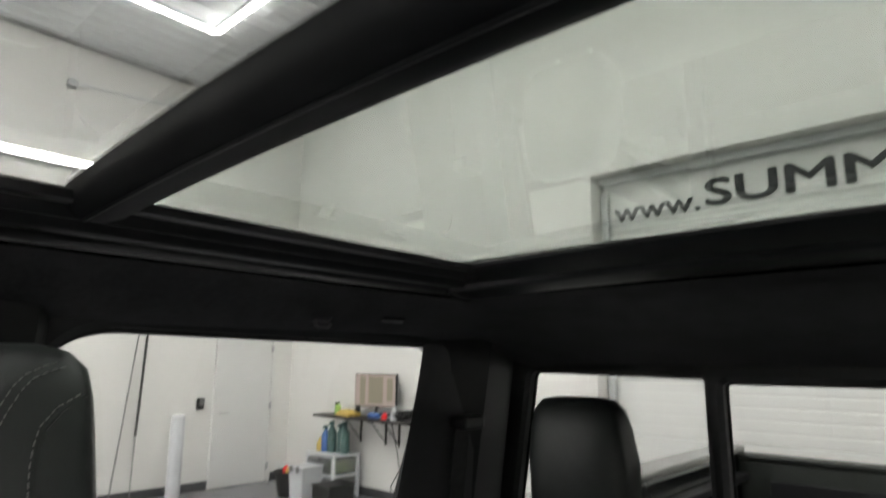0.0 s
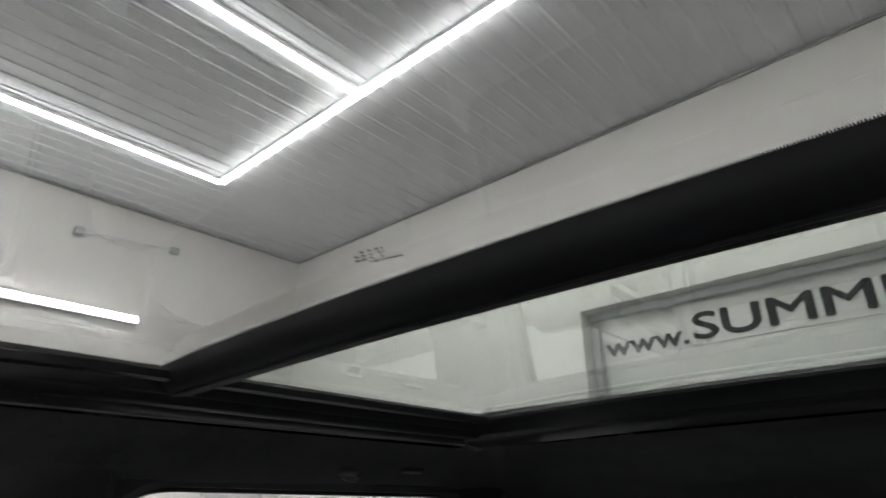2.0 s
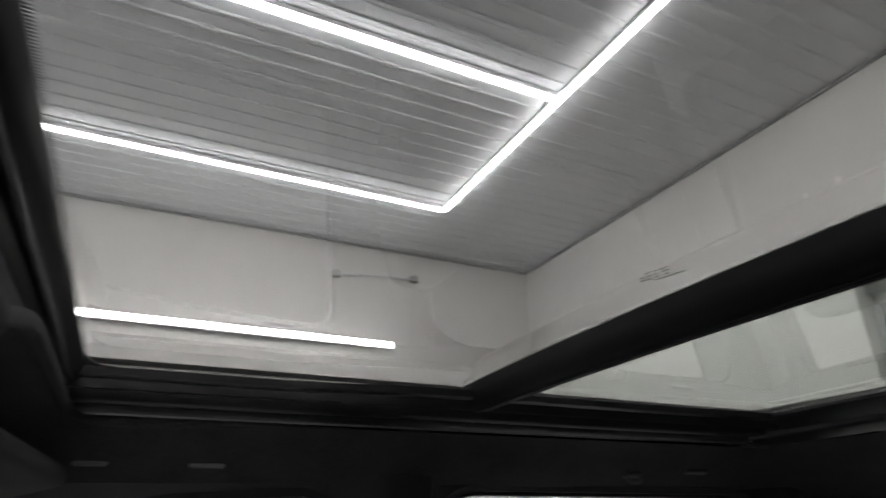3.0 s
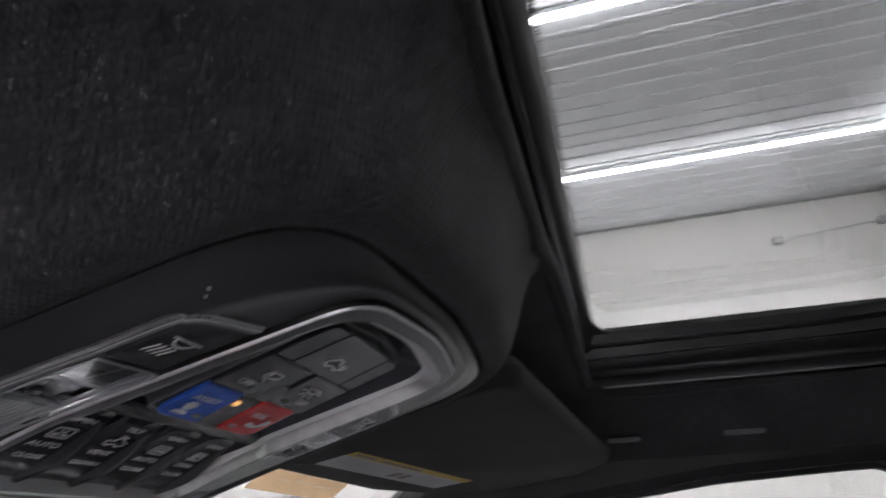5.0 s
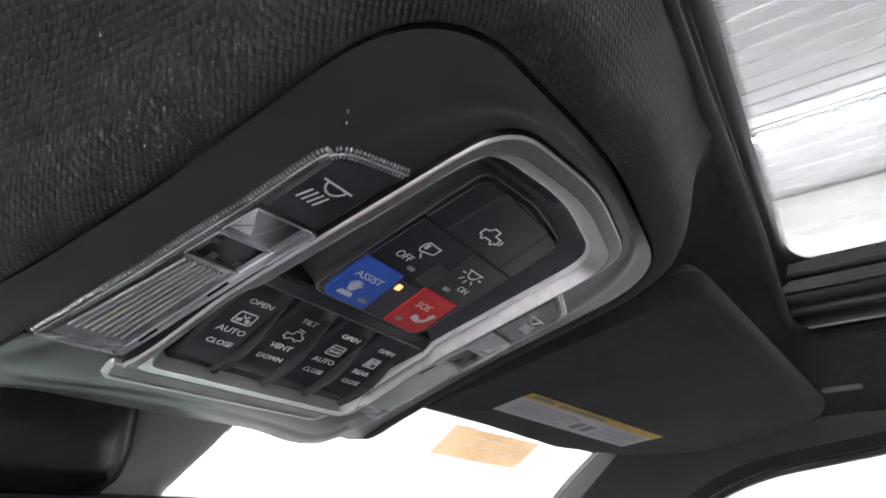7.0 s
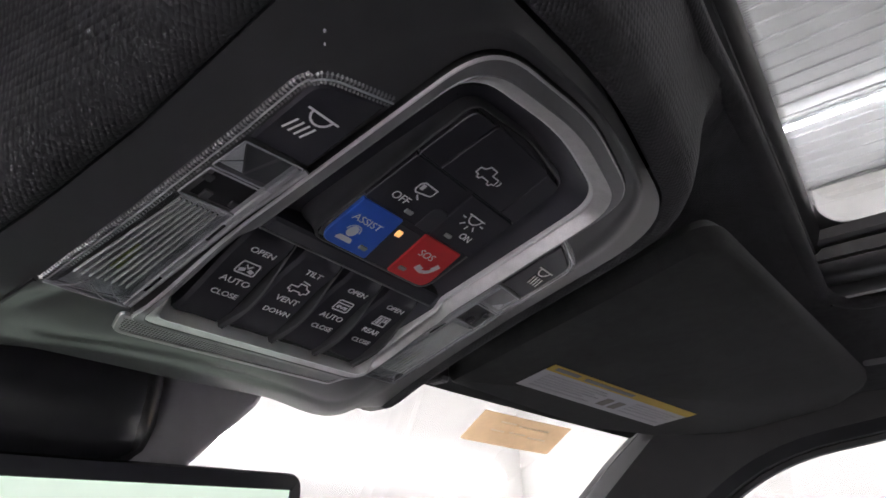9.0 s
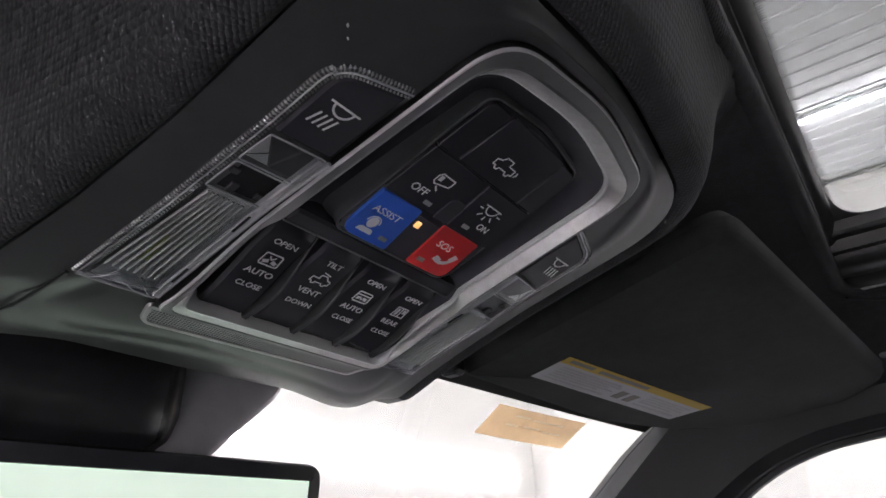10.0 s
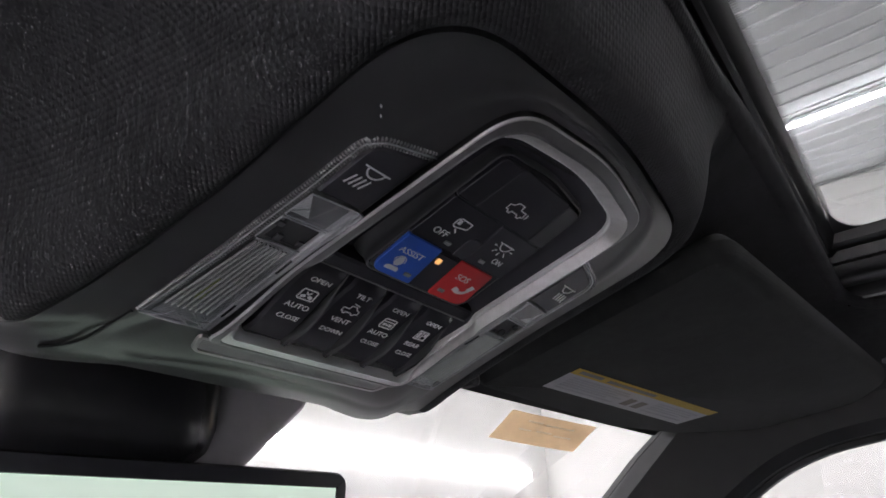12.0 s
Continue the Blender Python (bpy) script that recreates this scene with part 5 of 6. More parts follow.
for cx, rows, icon in SW:
    vs = [-0.0405, -0.038, -0.033, -0.028, -0.022, -0.014, -0.006, 0.0, 0.004, 0.008, 0.0115, 0.0135]
    rings = []
    for v in vs:
        w = ROW_W(v)
        hw_ = 0.0112 - 0.0012 * smooth01((v - 0.004) / 0.01)
        rings.append([(cx * MM - hw_, v, -0.0125), (cx * MM - hw_, v, w - 0.0016), (cx * MM - hw_ + 0.0016, v, w - 0.0002), (cx * MM, v, w - 0.0006), (cx * MM + hw_ - 0.0016, v, w - 0.0002), (cx * MM + hw_, v, w - 0.0016), (cx * MM + hw_, v, -0.0125)])
    sw = part("rocker_switch", loft(rings, True, True), M_GLOSSBLACK, con, "black rocker switch with white print", True)
    # curved fin along its side
    fr = []
    for i in range(11):
        t = i / 10
        v = -0.041 + 0.055 * t
        xx = (cx + 11.9) * MM + 0.0018 * math.sin(t * 3.1) - 0.0010 * t
        top = 0.0042 - 0.0125 * smooth01((t - 0.25) / 0.75)
        th = 0.0006 + 0.0016 * math.exp(-((t - 0.10) / 0.16) ** 2)
        fr.append([(xx - th, v, -0.0115), (xx - th * 0.6, v, top - 0.0006), (xx + th * 0.6, v, top), (xx + th, v, -0.0115)])
    part("fin", loft(fr, True, True), M_FIN, con, "smoked grey curved fin", True)
    for text, v, size in ((rows[0], 1.2, 4.0), (rows[1], -15.9, 4.3), (rows[2], -23.0, 3.7)):
        slope = Matrix.Rotation(radians({True: -6, False: -11}[v > -5]), 4, "X")
        lettering("lettering", text, size * MM, M_WHITEINK, sw, Matrix.Translation(((cx + 0.6) * MM, v * MM, ROW_W(v * MM) + 0.0002)) @ slope, 1.12, 0.00001, 0.00012)
    fill = lambda lines: picto("pictogram", lines, 2.0, im, sw)
    im = Matrix.Translation(((cx + 0.8) * MM, -8.4 * MM, ROW_W(-0.0084) + 0.0002)) @ Matrix.Rotation(radians(-10), 4, "X") @ Matrix.Diagonal((0.86, 0.92, 1, 1))
    if icon == "roof":
        picto("pictogram", [(c, [(-x * 0.95, y * 0.95) for x, y in p]) for c, p in TRUCK_ICON] + [(False, [(-1.0, 5.0), (3.4, 4.2)])], 0.6, im, sw)
    elif icon == "rear":
        picto("pictogram", [(True, [(-4.6, -3.2), (4.6, -3.2), (4.0, 3.4), (-4.0, 3.4)]), (False, [(0.2, -2.6), (0.2, 2.8)]), (False, [(1.4, 0.2), (3.4, 0.2)])], 0.8, im, sw)
        fill([(False, [(-2.2, -1.7), (-2.2, 1.9)]), (False, [(2.2, 1.5), (2.8, 1.5)])])
    else:
        picto("pictogram", [(True, [(-5.2, -2.6), (-4.4, -3.3), (4.4, -3.3), (5.2, -2.6), (4.8, 2.9), (4.1, 3.5), (-4.1, 3.5), (-4.8, 2.9)])] + ([(False, [(-1.6, 1.8), (0.0, 0.2), (1.6, 1.8)])] if icon == "glass" else [(False, [(-4.0, 1.5), (4.0, 1.5)]), (False, [(-1.4, 0.0), (0, -1.6), (1.4, 0.0)])]), 0.75, im, sw)
        fill([(False, [(-3.2, -1.5), (-1.4, -0.9)]), (False, [(1.6, -0.9), (3.2, -1.5)])] if icon == "glass" else [(False, [(-3.0, -0.9), (-2.2, -0.9)]), (False, [(2.2, -0.9), (3.0, -0.9)])])

# reading lamps on both flanks: key, two cells, ribbed lens
for sgn in (-1, 1):
    fl = lambda pts, k=sgn: (lambda o: o if k > 0 else list(reversed(o)))([Vector((k * x * MM, y * MM)) for x, y in pts])
    rnd = lambda cs: [(p.x / MM, p.y / MM) for p in rounded([(x * MM, y * MM, r * MM) for x, y, r in cs], 6)]
    part("lamp_tray", prism(fl(rnd([(63.5, -50, 2), (95.8, -49, 2), (89.4, 20, 30), (86.6, 78, 12), (62, 86, 3)])), -0.012, -0.0052), M_LENSDARK, con, "dark lamp tray")
    lb = part("lamp_key", prism(fl(rnd([(61.0, 49.2, 1.5), (83.6, 47.6, 1.5), (82.9, 77.0, 8), (60.2, 84.4, 1.5)])), -0.006, 0.0012, 0.0012), M_GLOSSBLACK, con, "glossy black reading lamp key", True)
    im = Matrix.Translation((sgn * 73 * MM, 65 * MM, 0.0014))
    lines = [(False, [(-5.4, 3.6), (6.4, 3.6)]), (False, [(-3.6, 3.6)] + arc(0.4, 3.6, 4.0, 185, 355, 12) + [(4.4, 3.6)])]
    lines += [(False, [(-4.8 + i * 2.3, -2.0), (-6.4 + i * 2.3, -7.0)]) for i in range(4)]
    picto("reading_lamp_pictogram", lines if sgn < 0 else [(c, [(-x, y) for x, y in p]) for c, p in lines], 0.75, im, lb)
    part("prism_cell", prism(fl(rnd([(63, 33.5, 1), (85.2, 32.4, 1), (83.6, 46.4, 1), (62, 48.2, 1)])), 0.0016, 0.0022, 0.0003), M_LENS, con, "clear prism cell")
    # lit and shaded facets are painted: triangles pale, the others dark
    for q, deep in ((((64, 35), (75, 34.5), (70, 46.5), (64, 47)), (-0.0046, -0.0020, -0.0030, -0.0046)), (((75.6, 34.5), (84, 34), (79, 39.5)), (-0.0036, -0.0046, -0.0012)), (((84, 34.4), (82.6, 45.4), (79.4, 40)), (-0.0046, -0.0040, -0.0012)), (((71, 46.2), (75.4, 35.4), (78.8, 40.2), (82.2, 45.6)), (-0.0046, -0.0030, -0.0014, -0.0042))):
        part("prism_mirror", loft([[(sgn * x * MM, y * MM, 0.0002 + (w + 0.0048) * 0.35) for (x, y), w in zip(q, deep)]], True), M_LENSBACK if len(q) == 3 else M_FIN, con, "folded reflector facet, bright or dark painted in")
    for x, y, h in ((68, 20.5, 1.6), (78, 19.5, 2.2), (82, 26.5, 1.4)):
        part("cell_stud", slab(sgn * x * MM - 0.0016, sgn * x * MM + 0.0016, (y - h) * MM, (y + h) * MM, -0.004, 0.0009, 0.0004), M_FIN, con, "clear moulded stud")
    part("dark_cell", prism(fl(rnd([(64, 17.5, 1), (86.2, 16.4, 1), (84.9, 31.2, 1), (63, 32.2, 1)])), -0.007, 0.0000, 0.0008), M_LENSDARK, con, "dark lamp cell")
    for o in ([(63, 33.5, 1), (85.2, 32.4, 1), (83.6, 46.4, 1), (62, 48.2, 1)], [(64, 17.5, 1), (86.2, 16.4, 1), (84.9, 31.2, 1), (63, 32.2, 1)]):
        ring = fl(rnd(o))
        part("cell_edge", tube([(p.x, p.y, 0.0014) for p in ring] + [(ring[0].x, ring[0].y, 0.0014)], 0.0004, 6), M_LENSRIB, con, "clear cell edge")
    part("lens_reflector", prism(fl(rnd([(66, -47, 2), (93.2, -46, 2), (86.2, 15.5, 2), (65, 16.2, 2)])), -0.0060, 0.0001), M_LENSFLOOR, con, "grey lamp floor")
    part("lamp_chip", slab(sgn * 0.0800 - 0.0016, sgn * 0.0800 + 0.0016, -0.030, -0.014, 0.0000, 0.0003), M_CHIP, con, "yellow-green lamp chip under the lens")
    part("lens", prism(fl(rnd([(64.5, -48.5, 2), (94.2, -47.5, 2), (86.8, 15.6, 1), (64.2, 16.6, 1)])), 0.0006, 0.0016, 0.0006), M_LENS, con, "clear ribbed lamp lens")
    for i in range(8):
        t = (i + 0.5) / 8.2
        x0, x1 = 69.5 + 22.0 * t, 69 + 16.0 * t
        part("lens_rib", loft([[(sgn * (x0 + a * 0.62) * MM, -37 * MM, (1.1 + h) * MM) for a, h in ((-1, 0), (-0.8, 0.35), (-0.3, 0.85), (0.3, 0.85), (0.8, 0.35), (1, 0))],
                               [(sgn * (x1 + a * 0.5) * MM, 14.5 * MM, (1.1 + h) * MM) for a, h in ((-1, 0), (-0.8, 0.35), (-0.3, 0.85), (0.3, 0.85), (0.8, 0.35), (1, 0))]], True, True), M_RIB, con, "", True)
    part("lens_foot", loft([[(sgn * x * MM, y * MM, w * MM) for x, w in ((66.5, 0.9), (72, 2.0), (80, 2.5), (87, 2.1), (93.4, 0.9))] for y, e in ((-38, 0), (-47.5, 0))] + [[(sgn * x * MM, -48.2 * MM, -0.4 * MM) for x in (66.5, 72, 80, 87, 93.4)]], closed=False), M_LENS, con, "clear rounded foot of the lens", True)
    # glints in the clear foot, painted as thin pale rods
    for x0, x1, y0, y1 in ((67.5, 76.0, -47.0, -38.0), (72.0, 82.0, -47.4, -40.5), (91.5, 84.0, -46.6, -38.5), (66.8, 92.6, -41.5, -44.5), (67.0, 92.8, -45.8, -46.6)):
        part("foot_glint", tube([(sgn * (x0 + (x1 - x0) * q) * MM, (y0 + (y1 - y0) * q) * MM, (1.5 + 1.6 * math.sin(math.pi * (0.15 + 0.7 * q))) * MM) for q in (0, 0.25, 0.5, 0.75, 1)], 0.00028, 5), M_LENSRIB, con, "", True)
    part("lens_rail", loft([[(sgn * x * MM, y * MM, w * MM) for x, w in ((d0, 0.8), (d0 + 0.5, 1.9), (d0 + 2.2, 1.9), (d0 + 2.6, 1.2), (d0 + 4.2, 1.0))] for y, d0 in ((-47, 64.0), (-15, 63.8), (14.5, 63.4), (32, 62.6), (47.5, 61.6))], closed=False), M_LENSRIB, con, "clear rail along the lens", True)
    for v in (-30, 7):
        part("rail_slot", slab(sgn * 65.2 * MM - 0.0005, sgn * 65.2 * MM + 0.0005, (v - 5) * MM, (v + 5) * MM, 0.0017, 0.0022), M_LENSDARK, con, "narrow dark slot")
    # beaded clear edge that runs round the lamp
    path = [Vector((x, y)) for x, y in rnd([(96.2, -48, 0.1), (91.4, 0, 60), (88.2, 48, 60), (87.2, 80, 13), (61, 87.6, 0.1)])]
    path = path[1:-1] if len(path) > 4 else path
    path = [Vector((96.4, -47))] + path + [Vector((61, 87.2))]
    dense = []
    for a, b in zip(path, path[1:]):
        n = max(1, int((b - a).length / 0.27))
        dense += [a + (b - a) * i / n for i in range(n)]
    bed_of = [Vector((p.x - 1.7 * (1 if p.x > 84 else 0.7), p.y - (1.9 if p.x < 86 else 0.2))) for p in dense]
    part("bead_channel", tube([(sgn * p.x * MM, p.y * MM, -0.0012) for p in bed_of[::6]], 0.0021, 6), M_FIN, con, "smoked channel under the beads", True)
    # beaded clear edge: short rods across the channel, thick at both ends
    beads, travelled = bmesh.new(), 0.0
    for a, b in zip(bed_of, bed_of[1:]):
        travelled += (b - a).length
        if travelled < 1.30 or (b - a).length < 1e-6:
            continue
        travelled = 0.0
        n = Vector((-(b - a).y, (b - a).x)).normalized()
        ends = [a + n * e for e in (-2.1, -1.5, -0.9, 0.9, 1.5, 2.1)]
        tube([(sgn * p.x * MM, p.y * MM, h * MM) for p, h in zip(ends, (0.0, 0.7, 0.5, 0.5, 0.7, 0.0))], [0.00030, 0.00050, 0.00026, 0.00026, 0.00050, 0.00030], 6, beads)
    part("beaded_edge", beads, M_BEAD, con, "clear beaded lens edge", True, "stuff")
    part("lens_edge", tube([(sgn * (p.x - 1.9 * (1 if p.x > 84 else 0.9)) * MM, (p.y - (1.9 if p.x < 86 else 0.3)) * MM, 0.0006) for p in dense[::6]], 0.00045, 6), M_LENSRIB, con, "clear lens edge")
    part("lens_edge", tube([(sgn * 94.8 * MM, -47.5 * MM, 0.0010), (sgn * 64.5 * MM, -48.2 * MM, 0.0010)], 0.0008, 8), M_LENSRIB, con, "clear lens edge")
    part("lens_edge", tube([(sgn * 63.6 * MM, -47 * MM, 0.0012), (sgn * 62.6 * MM, 20 * MM, 0.0012), (sgn * 60.2 * MM, 48 * MM, 0.0012)], 0.0010, 8), M_LENSRIB, con, "clear lens edge")
    for v in (-38, -26, -18, -6, 2, 12):
        part("lens_clip", slab(sgn * 65.0 * MM - 0.0006, sgn * 65.0 * MM + 0.0006, v * MM - 0.0012, v * MM + 0.0012, 0.0004, 0.0018, 0.0003), M_LENSRIB, con)
# two specks of dust and the moulded crease on the housing
part("dust_speck", slab(-0.0916, -0.0911, 0.0886, 0.0893, -0.0016, -0.0004, 0.0001), M_WHITEINK, con, "white dust speck")
part("dust_speck", slab(-0.0886, -0.0882, 0.0857, 0.0862, -0.0016, -0.0004, 0.0001), M_WHITEINK, con, "white dust speck")

# ---- sun visor with its warning label ----
vz = lambda x, y: 1.759 - 0.1323 * (y - 0.02) - 0.0414 * (x - 0.264)
visor = thing("sun_visor", "folded-up black cloth sun visor with a warning label", "sun visor")
VO = rounded([(0.220, 0.101, 0.012), (0.168, -0.130, 0.02), (0.590, -0.174, 0.045), (0.650, -0.135, 0.035), (0.652, -0.02, 0.05), (0.560, 0.050, 0.06), (0.45, 0.086, 0.05)], 8)
vr = [flat(inset_outline(VO, 0.006), lambda x, y: vz(x, y) + 0.022), flat(VO, lambda x, y: vz(x, y) + 0.014), flat(inset_outline(VO, 0.001), lambda x, y: vz(x, y) + 0.006), flat(inset_outline(VO, 0.005), lambda x, y: vz(x, y) + 0.0012), flat(inset_outline(VO, 0.012), vz)]
part("visor_body", loft(vr, True, True), M_VISOR, visor, "black cloth padded panel", True)
LO = [(0.258, 0.020), (0.268, 0.0615), (0.512, 0.030), (0.512, -0.016)]
lab = lambda a, b: (lambda p: (p[0], p[1]))(((1 - a) * ((1 - b) * LO[0][0] + b * LO[1][0]) + a * ((1 - b) * LO[3][0] + b * LO[2][0]), (1 - a) * ((1 - b) * LO[0][1] + b * LO[1][1]) + a * ((1 - b) * LO[3][1] + b * LO[2][1])))


def label_piece(a0, a1, b0, b1, h):
    o = [Vector(lab(a, b)) for a, b in ((a0, b0), (a1, b0), (a1, b1), (a0, b1))]
    return prism(o, lambda x, y: vz(x, y) - h + 0.0003, lambda x, y: vz(x, y) - h)


part("label_paper", label_piece(0, 1, 0.22, 1, 0.0006), M_LABELW, visor, "white warning label paper")
part("label_band", label_piece(0, 1, 0, 0.24, 0.0009), M_LABELY, visor, "yellow band of the warning label")
for i, (a0, a1, b0) in enumerate(((0.03, 0.16, 0.06), (0.20, 0.52, 0.08), (0.04, 0.40, 0.34), (0.04, 0.42, 0.43), (0.04, 0.36, 0.52), (0.04, 0.41, 0.61), (0.04, 0.33, 0.70), (0.62, 0.95, 0.36), (0.62, 0.93, 0.46), (0.62, 0.95, 0.56), (0.62, 0.88, 0.66), (0.04, 0.40, 0.82), (0.62, 0.95, 0.80))):
    part("label_line", label_piece(a0, a1, b0, b0 + (0.10 if i < 2 else 0.045), 0.0012), M_LABELT if i < 2 else M_LABELINK, visor)
for a0 in (0.45, 0.53):
    part("label_symbol", label_piece(a0, a0 + 0.05, 0.50, 0.82, 0.0012), M_LABELT, visor, "dark grey warning symbol")
rod_pts = [(0.585, 0.020, vz(0.585, 0.02) + 0.016), (0.630, 0.020, vz(0.63, 0.02) + 0.018), (0.640, 0.018, 1.785), (0.640, 0.018, 1.80)]
part("pivot_rod", tube(rod_pts, 0.006, 10), M_TRIM, visor, "black pivot rod", True)
part("clip", slab(0.207, 0.222, 0.094, 0.112, 1.750, 1.778, 0.004), M_TRIM, visor, "black visor clip")

# ---- rear-view mirror, its stem and the sensor cover on the windscreen ----
mir = thing("rearview_mirror", "wide digital rear-view mirror with a lit pale green picture", "mirror", "", Matrix.Translation((0.010, 0.162, 1.640)) @ Matrix.Rotation(radians(1), 4, "Z") @ Matrix.Rotation(radians(-1.2), 4, "Y") @ Matrix.Rotation(radians(6), 4, "X"))
MO = rounded([(-0.132, -0.040, 0.016), (0.125, -0.040, 0.016), (0.125, 0.039, 0.012), (-0.132, 0.039, 0.012)], 8)
mplace = lambda o, d: [(p.x, d, p.y) for p in o]
part("rim", loft([mplace(inset_outline(MO, 0.02), 0.030), mplace(inset_outline(MO, 0.004), 0.020), mplace(MO, 0.008), mplace(MO, 0.002), mplace(inset_outline(MO, 0.0015), -0.0005), mplace(inset_outline(MO, 0.0105), -0.0008), mplace(inset_outline(MO, 0.0110), 0.0006)], True), M_GLOSSBLACK, mir, "thick glossy black rim", True)
part("display", loft([mplace(inset_outline(MO, 0.0108), 0.0002)], True), M_DISPLAY, mir, "lit pale green display glass")
inv = mir.matrix_basis.inverted()
stem = [((0.033, 0.185, 1.660), 0.018, 0.013), ((0.046, 0.198, 1.690), 0.021, 0.014), ((0.063, 0.202, 1.713), 0.0285, 0.015), ((0.077, 0.205, 1.742), 0.043, 0.02), ((0.080, 0.21, 1.77), 0.056, 0.03)]
part("stem", loft([[inv @ (Vector(c) + Vector((a * math.cos(t), b * math.sin(t), 0.25 * a * -math.cos(t)))) for t in [2 * math.pi * k / 20 for k in range(20)]] for c, a, b in stem], True, True), M_STEM, mir, "grey mirror stem", True)
cov = thing("sensor_cover", "rounded black sensor cover below the headliner", "cover", "", pose(-0.034, 0.222, 1.735))
CO = rounded([(-0.082, -0.046, 0.050), (0.080, -0.048, 0.046), (0.080, 0.060, 0.02), (-0.082, 0.060, 0.02)], 12)
part("shell", loft([flat(inset_outline(CO, 0.030), -0.068), flat(inset_outline(CO, 0.012), -0.058), flat(inset_outline(CO, 0.003), -0.046), flat(CO, -0.030), flat(CO, 0.02), flat(CO, 0.085)], True, True), M_COVER, cov, "black plastic shell", True)
part("seam", tube([(p.x, p.y, 0.012) for p in inset_outline(CO, -0.0002)], 0.0012, 6), M_RUBBER, cov, "dark seam")

# brown card tucked against the windscreen
card = thing("brown_card", "brown kraft card with faint writing on the windscreen", "card", "")


def on_screen(x, z, d):
    return (x, screen_y(x, z) - d, z)


def card_piece(a0, a1, b0, b1, d):
    bm = bmesh.new()
    n = 8
    rows = [[on_screen(0.458 + 0.142 * (a0 + (a1 - a0) * i / n) + 0.006 * b, 1.783 - 0.027 * b - 0.010 * (a0 + (a1 - a0) * i / n), d + e) for i in range(n + 1)] for b, e in ((b0, 0), (b1, 0), (b1, 0.0008), (b0, 0.0008))]
    return loft(rows + [rows[0]], closed=False)


part("card_sheet", card_piece(0, 1, 0, 1, 0.003), M_CARD, card, "brown kraft paper sheet")
for a0, a1, b0 in ((0.25, 0.42, 0.22), (0.46, 0.80, 0.25), (0.22, 0.36, 0.52), (0.42, 0.60, 0.50), (0.64, 0.84, 0.55)):
    part("writing_line", card_piece(a0, a1, b0, b0 + 0.05, 0.0040), M_CARDT, card)


# ---- seats ----
fs = thing("front_seat", "black leather front seat with grey stitching", "seat", "", pose(0.418, -0.545, 0.56))
HR = [(0.118, 0.045, 0.86), (0.140, 0.064, 0.90), (0.150, 0.070, 0.98), (0.149, 0.064, 1.05), (0.147, 0.055, 1.10), (0.143, 0.049, 1.135), (0.134, 0.043, 1.158), (0.112, 0.031, 1.172), (0.070, 0.016, 1.178)]
part("headrest", loft([[(a * math.copysign(abs(math.cos(t)) ** 0.45, math.cos(t)), -0.05 + b * math.copysign(abs(math.sin(t)) ** 0.45, math.sin(t)) - 0.04 * (z - 0.86), z) for t in [2 * math.pi * k / 40 for k in range(40)]] for a, b, z in HR], True, True), M_LEATHER, fs, "padded black leather headrest", True)


def skin(y, z, out=0.0006):
    """The point of the front headrest's inner side at that depth and height."""
    for (a0, b0, z0), (a1, b1, z1) in zip(HR, HR[1:]):
        if z <= z1:
            break
    f = min(1.0, (z - z0) / (z1 - z0))
    a, b = a0 + (a1 - a0) * f, b0 + (b1 - b0) * f
    s = min(1.0, abs(y + 0.05 + 0.04 * (z - 0.86)) / b) ** (1 / 0.45)
    return Vector((-a * math.sqrt(1 - s * s) ** 0.45 - out, y, z))


def seam(points, gap=0.0022, dash=0.0040):
    """Dashes of thread along a line on the headrest's side."""
    bm = bmesh.new()
    pts = [Vector(p) for p in points]
    for a, b in zip(pts, pts[1:]):
        n = max(1, round((b - a).length / (gap + dash)))
        for i in range(n):
            p, q = a + (b - a) * i / n, a + (b - a) * (i + dash / (gap + dash)) / n
            tube([skin(p.x, p.y), skin(q.x, q.y)], 0.0006, 5, bm)
    return bm


EDGE = [(-0.020, 1.04), (-0.026, 1.09), (-0.031, 1.118), (-0.037, 1.133), (-0.044, 1.146), (-0.051, 1.154), (-0.063, 1.160), (-0.075, 1.163)]
PANEL = [(-0.060, 0.92), (-0.059, 1.071), (-0.058, 1.09), (-0.059, 1.105), (-0.062, 1.118), (-0.072, 1.131), (-0.090, 1.141)]
for line in (EDGE, [(y - 0.005, z - 0.003) for y, z in EDGE], PANEL):
    part("stitching", seam(line), M_STITCH, fs, "light grey stitched seam", kind="stuff")
part("piping", tube([skin(y - 0.003, z - 0.002, 0.0) for y, z in PANEL], 0.0022, 6), M_LEATHER, fs, "raised leather seam", True)
part("backrest", loft([[(a * math.copysign(abs(math.cos(t)) ** 0.5, math.cos(t)), -0.02 + b * math.copysign(abs(math.sin(t)) ** 0.5, math.sin(t)) - 0.10 * z, z) for t in [2 * math.pi * k / 40 for k in range(40)]] for a, b, z in ((0.20, 0.07, 0.0), (0.26, 0.09, 0.1), (0.27, 0.09, 0.5), (0.25, 0.08, 0.75), (0.20, 0.055, 0.84), (0.12, 0.03, 0.86))], True, True), M_LEATHER, fs, "black leather backrest", True)
part("cushion", slab(-0.27, 0.27, 0.0, 0.52, 0.0, 0.28, 0.08, seg=4), M_LEATHER, fs, "black leather seat cushion", True)

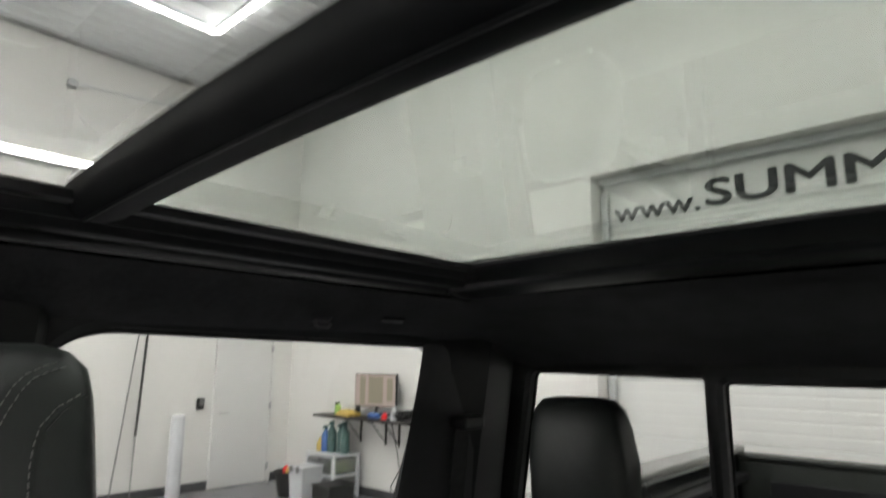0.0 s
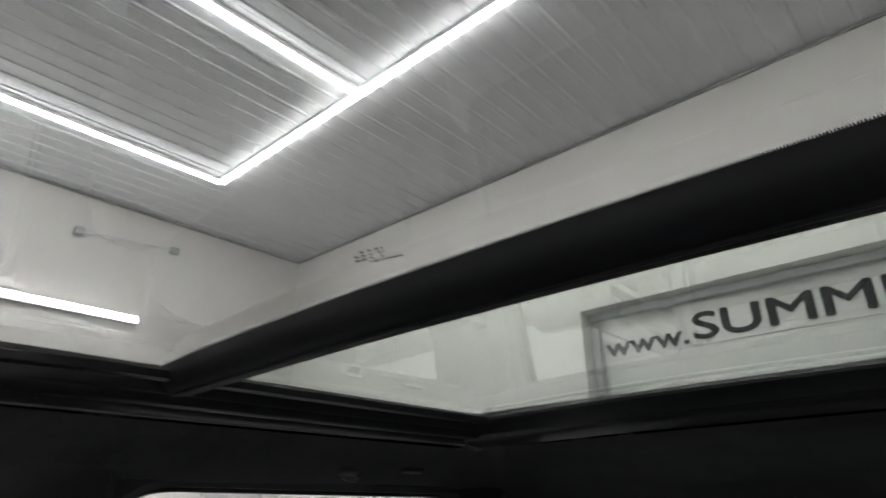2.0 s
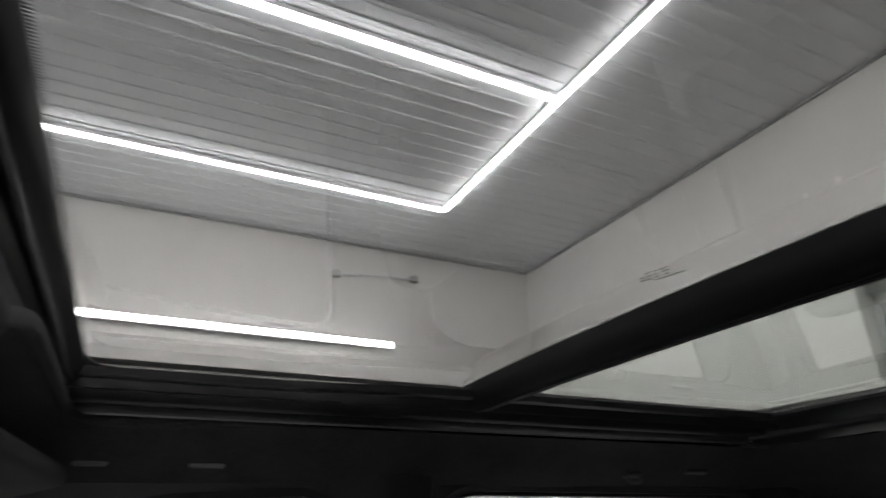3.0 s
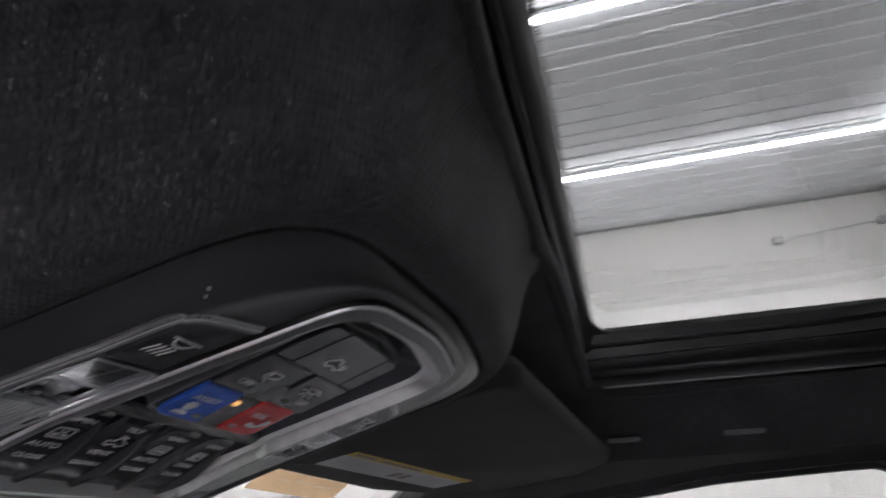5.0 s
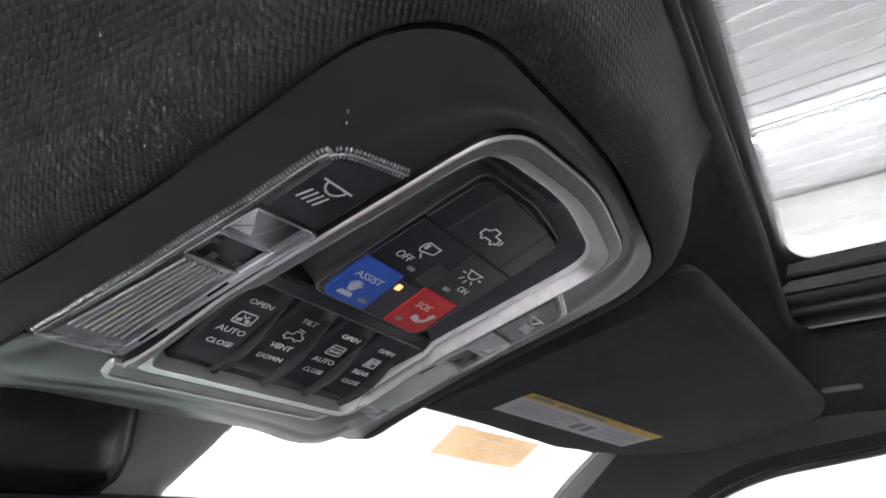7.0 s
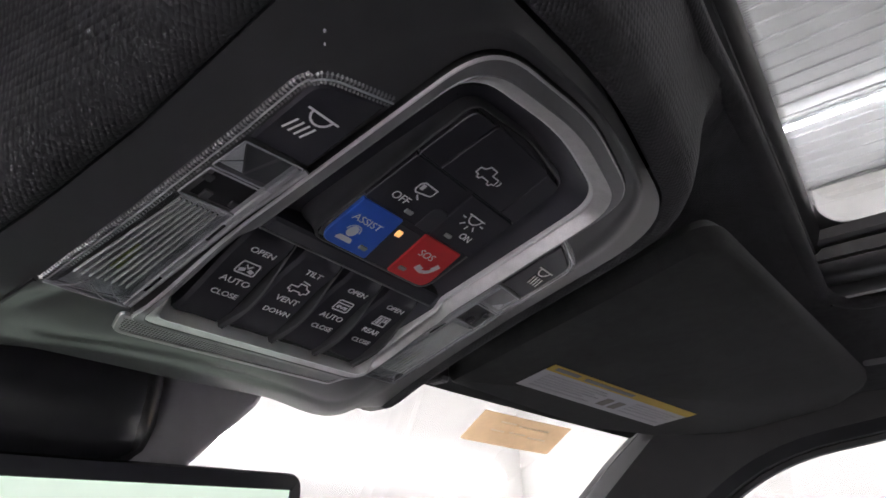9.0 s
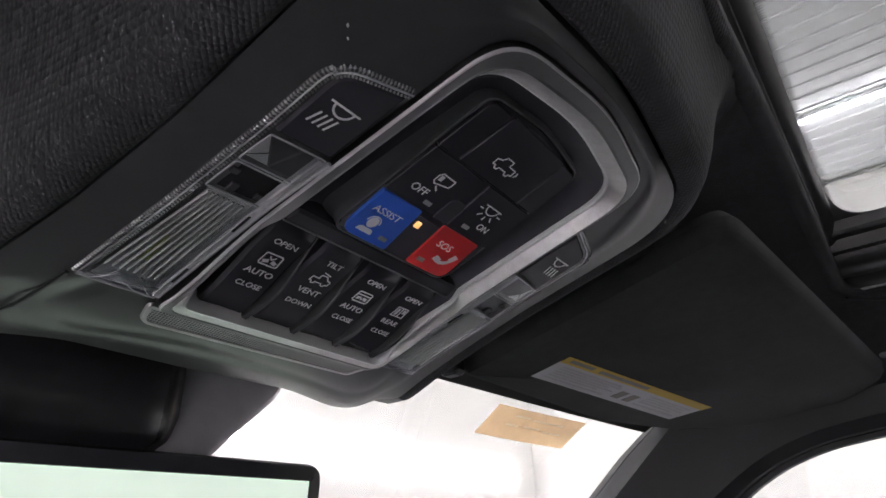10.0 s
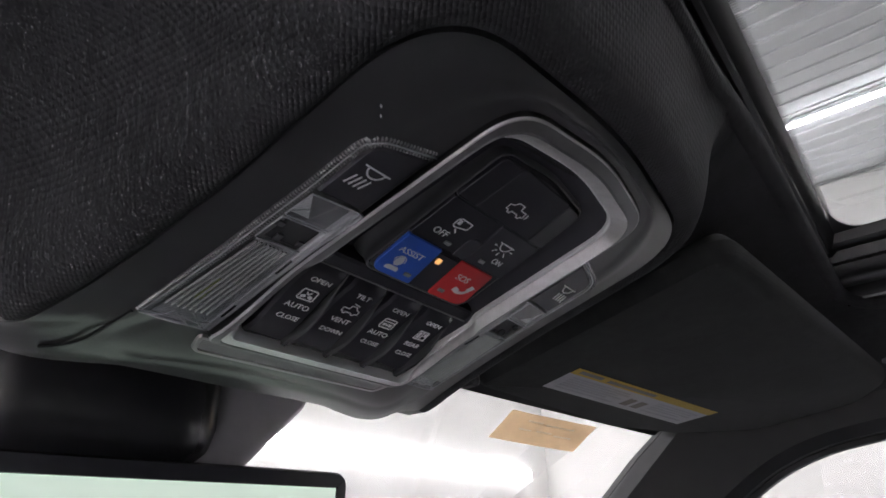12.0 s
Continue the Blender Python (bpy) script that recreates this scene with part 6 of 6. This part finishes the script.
rsb = thing("rear_bench", "black leather rear bench seat with headrests", "seat", "", pose(0.0, -1.60, 0.56))
part("backrest", slab(-0.68, 0.68, -0.20, -0.03, 0.0, 0.84, 0.06, seg=4), M_LEATHER, rsb, "black leather bench back", True)
part("cushion", slab(-0.68, 0.68, -0.05, 0.42, 0.0, 0.30, 0.07, seg=4), M_LEATHER, rsb, "black leather bench cushion", True)
for cx in (0.400, -0.400):
    rr3 = [(0.085, 0.040, 0.86), (0.104, 0.054, 0.89), (0.107, 0.056, 0.98), (0.098, 0.052, 1.045), (0.089, 0.044, 1.078), (0.074, 0.032, 1.096), (0.045, 0.016, 1.102)]
    hd = part("headrest", loft([[(cx + math.copysign(0.05 * max(0.0, z - 0.95), cx) + a * math.copysign(abs(math.cos(t)) ** 0.5, math.cos(t)), 0.02 + b * math.copysign(abs(math.sin(t)) ** 0.5, math.sin(t)), z) for t in [2 * math.pi * k / 40 for k in range(40)]] for a, b, z in rr3], True, True), M_LEATHER, rsb, "black leather headrest", True)
    for dx in (-0.04, 0.04):
        part("post", tube([(cx + dx, 0.01, 0.82), (cx + dx, 0.01, 0.88)], 0.006, 8), M_STEEL, hd, "steel headrest post")

# small fittings on the headliner and pillars
for y0, y1 in ((-0.212, -0.172), (-0.358, -0.312)):
    g = thing("handle_cap", "small grey cover of a folded grab handle", "cover", "covers on the headliner", pose(0.618, (y0 + y1) / 2, headliner_z(0.618, (y0 + y1) / 2) - 0.002, 0, 30, 0))
    part("cap", slab(-0.0024, 0.0024, -(y1 - y0) / 2, (y1 - y0) / 2, -0.004, 0.008, 0.003), M_CAP, g)
ch = thing("coat_hook", "black folding coat hook above the rear door", "hook", "", pose(0.620, -1.10, headliner_z(0.62, -1.10) - 0.006, 0, 30, 0))
part("base", slab(-0.009, 0.009, -0.022, 0.022, 0.0, 0.012, 0.005, seg=3), M_CAB, ch)
part("loop", tube([(0, -0.014, 0.002), (-0.002, -0.016, -0.010), (-0.003, -0.008, -0.015), (-0.003, 0.008, -0.015), (-0.002, 0.016, -0.010), (0, 0.014, 0.002)], 0.0026, 8), M_PLASTIC, ch, "moulded loop", True)
ch2 = thing("roof_lamp", "small clear lamp set into the headliner edge", "lamp", "", pose(0.612, -1.26, headliner_z(0.612, -1.26) - 0.003, 0, 28, 0))
part("lens", slab(-0.004, 0.004, -0.026, 0.026, -0.003, 0.006, 0.003), M_CAP, ch2, "pale lamp lens")
part("rim", slab(-0.007, 0.007, -0.030, 0.030, -0.0010, 0.008, 0.003), M_TRIM, ch2)
sb = thing("seat_belt", "dark grey seat belt hanging at the rear pillar", "seat belt", "", pose(0.0, 0.0, 0.0))
part("webbing", loft([[(0.640 + 0.14 * max(0, 1.78 - z) - 0.006 * k, y - 0.03 * (1.6 - z), z) for y, k in ((-1.50, 0), (-1.548, 0), (-1.548, 0.3), (-1.50, 0.3))] for z in (1.60, 1.4, 1.2, 0.95)], True, True), M_CARPET, sb, "woven dark grey webbing")
part("guide", slab(0.628, 0.668, -1.56, -1.488, 1.585, 1.615, 0.008), M_TRIM, sb, "black belt guide")
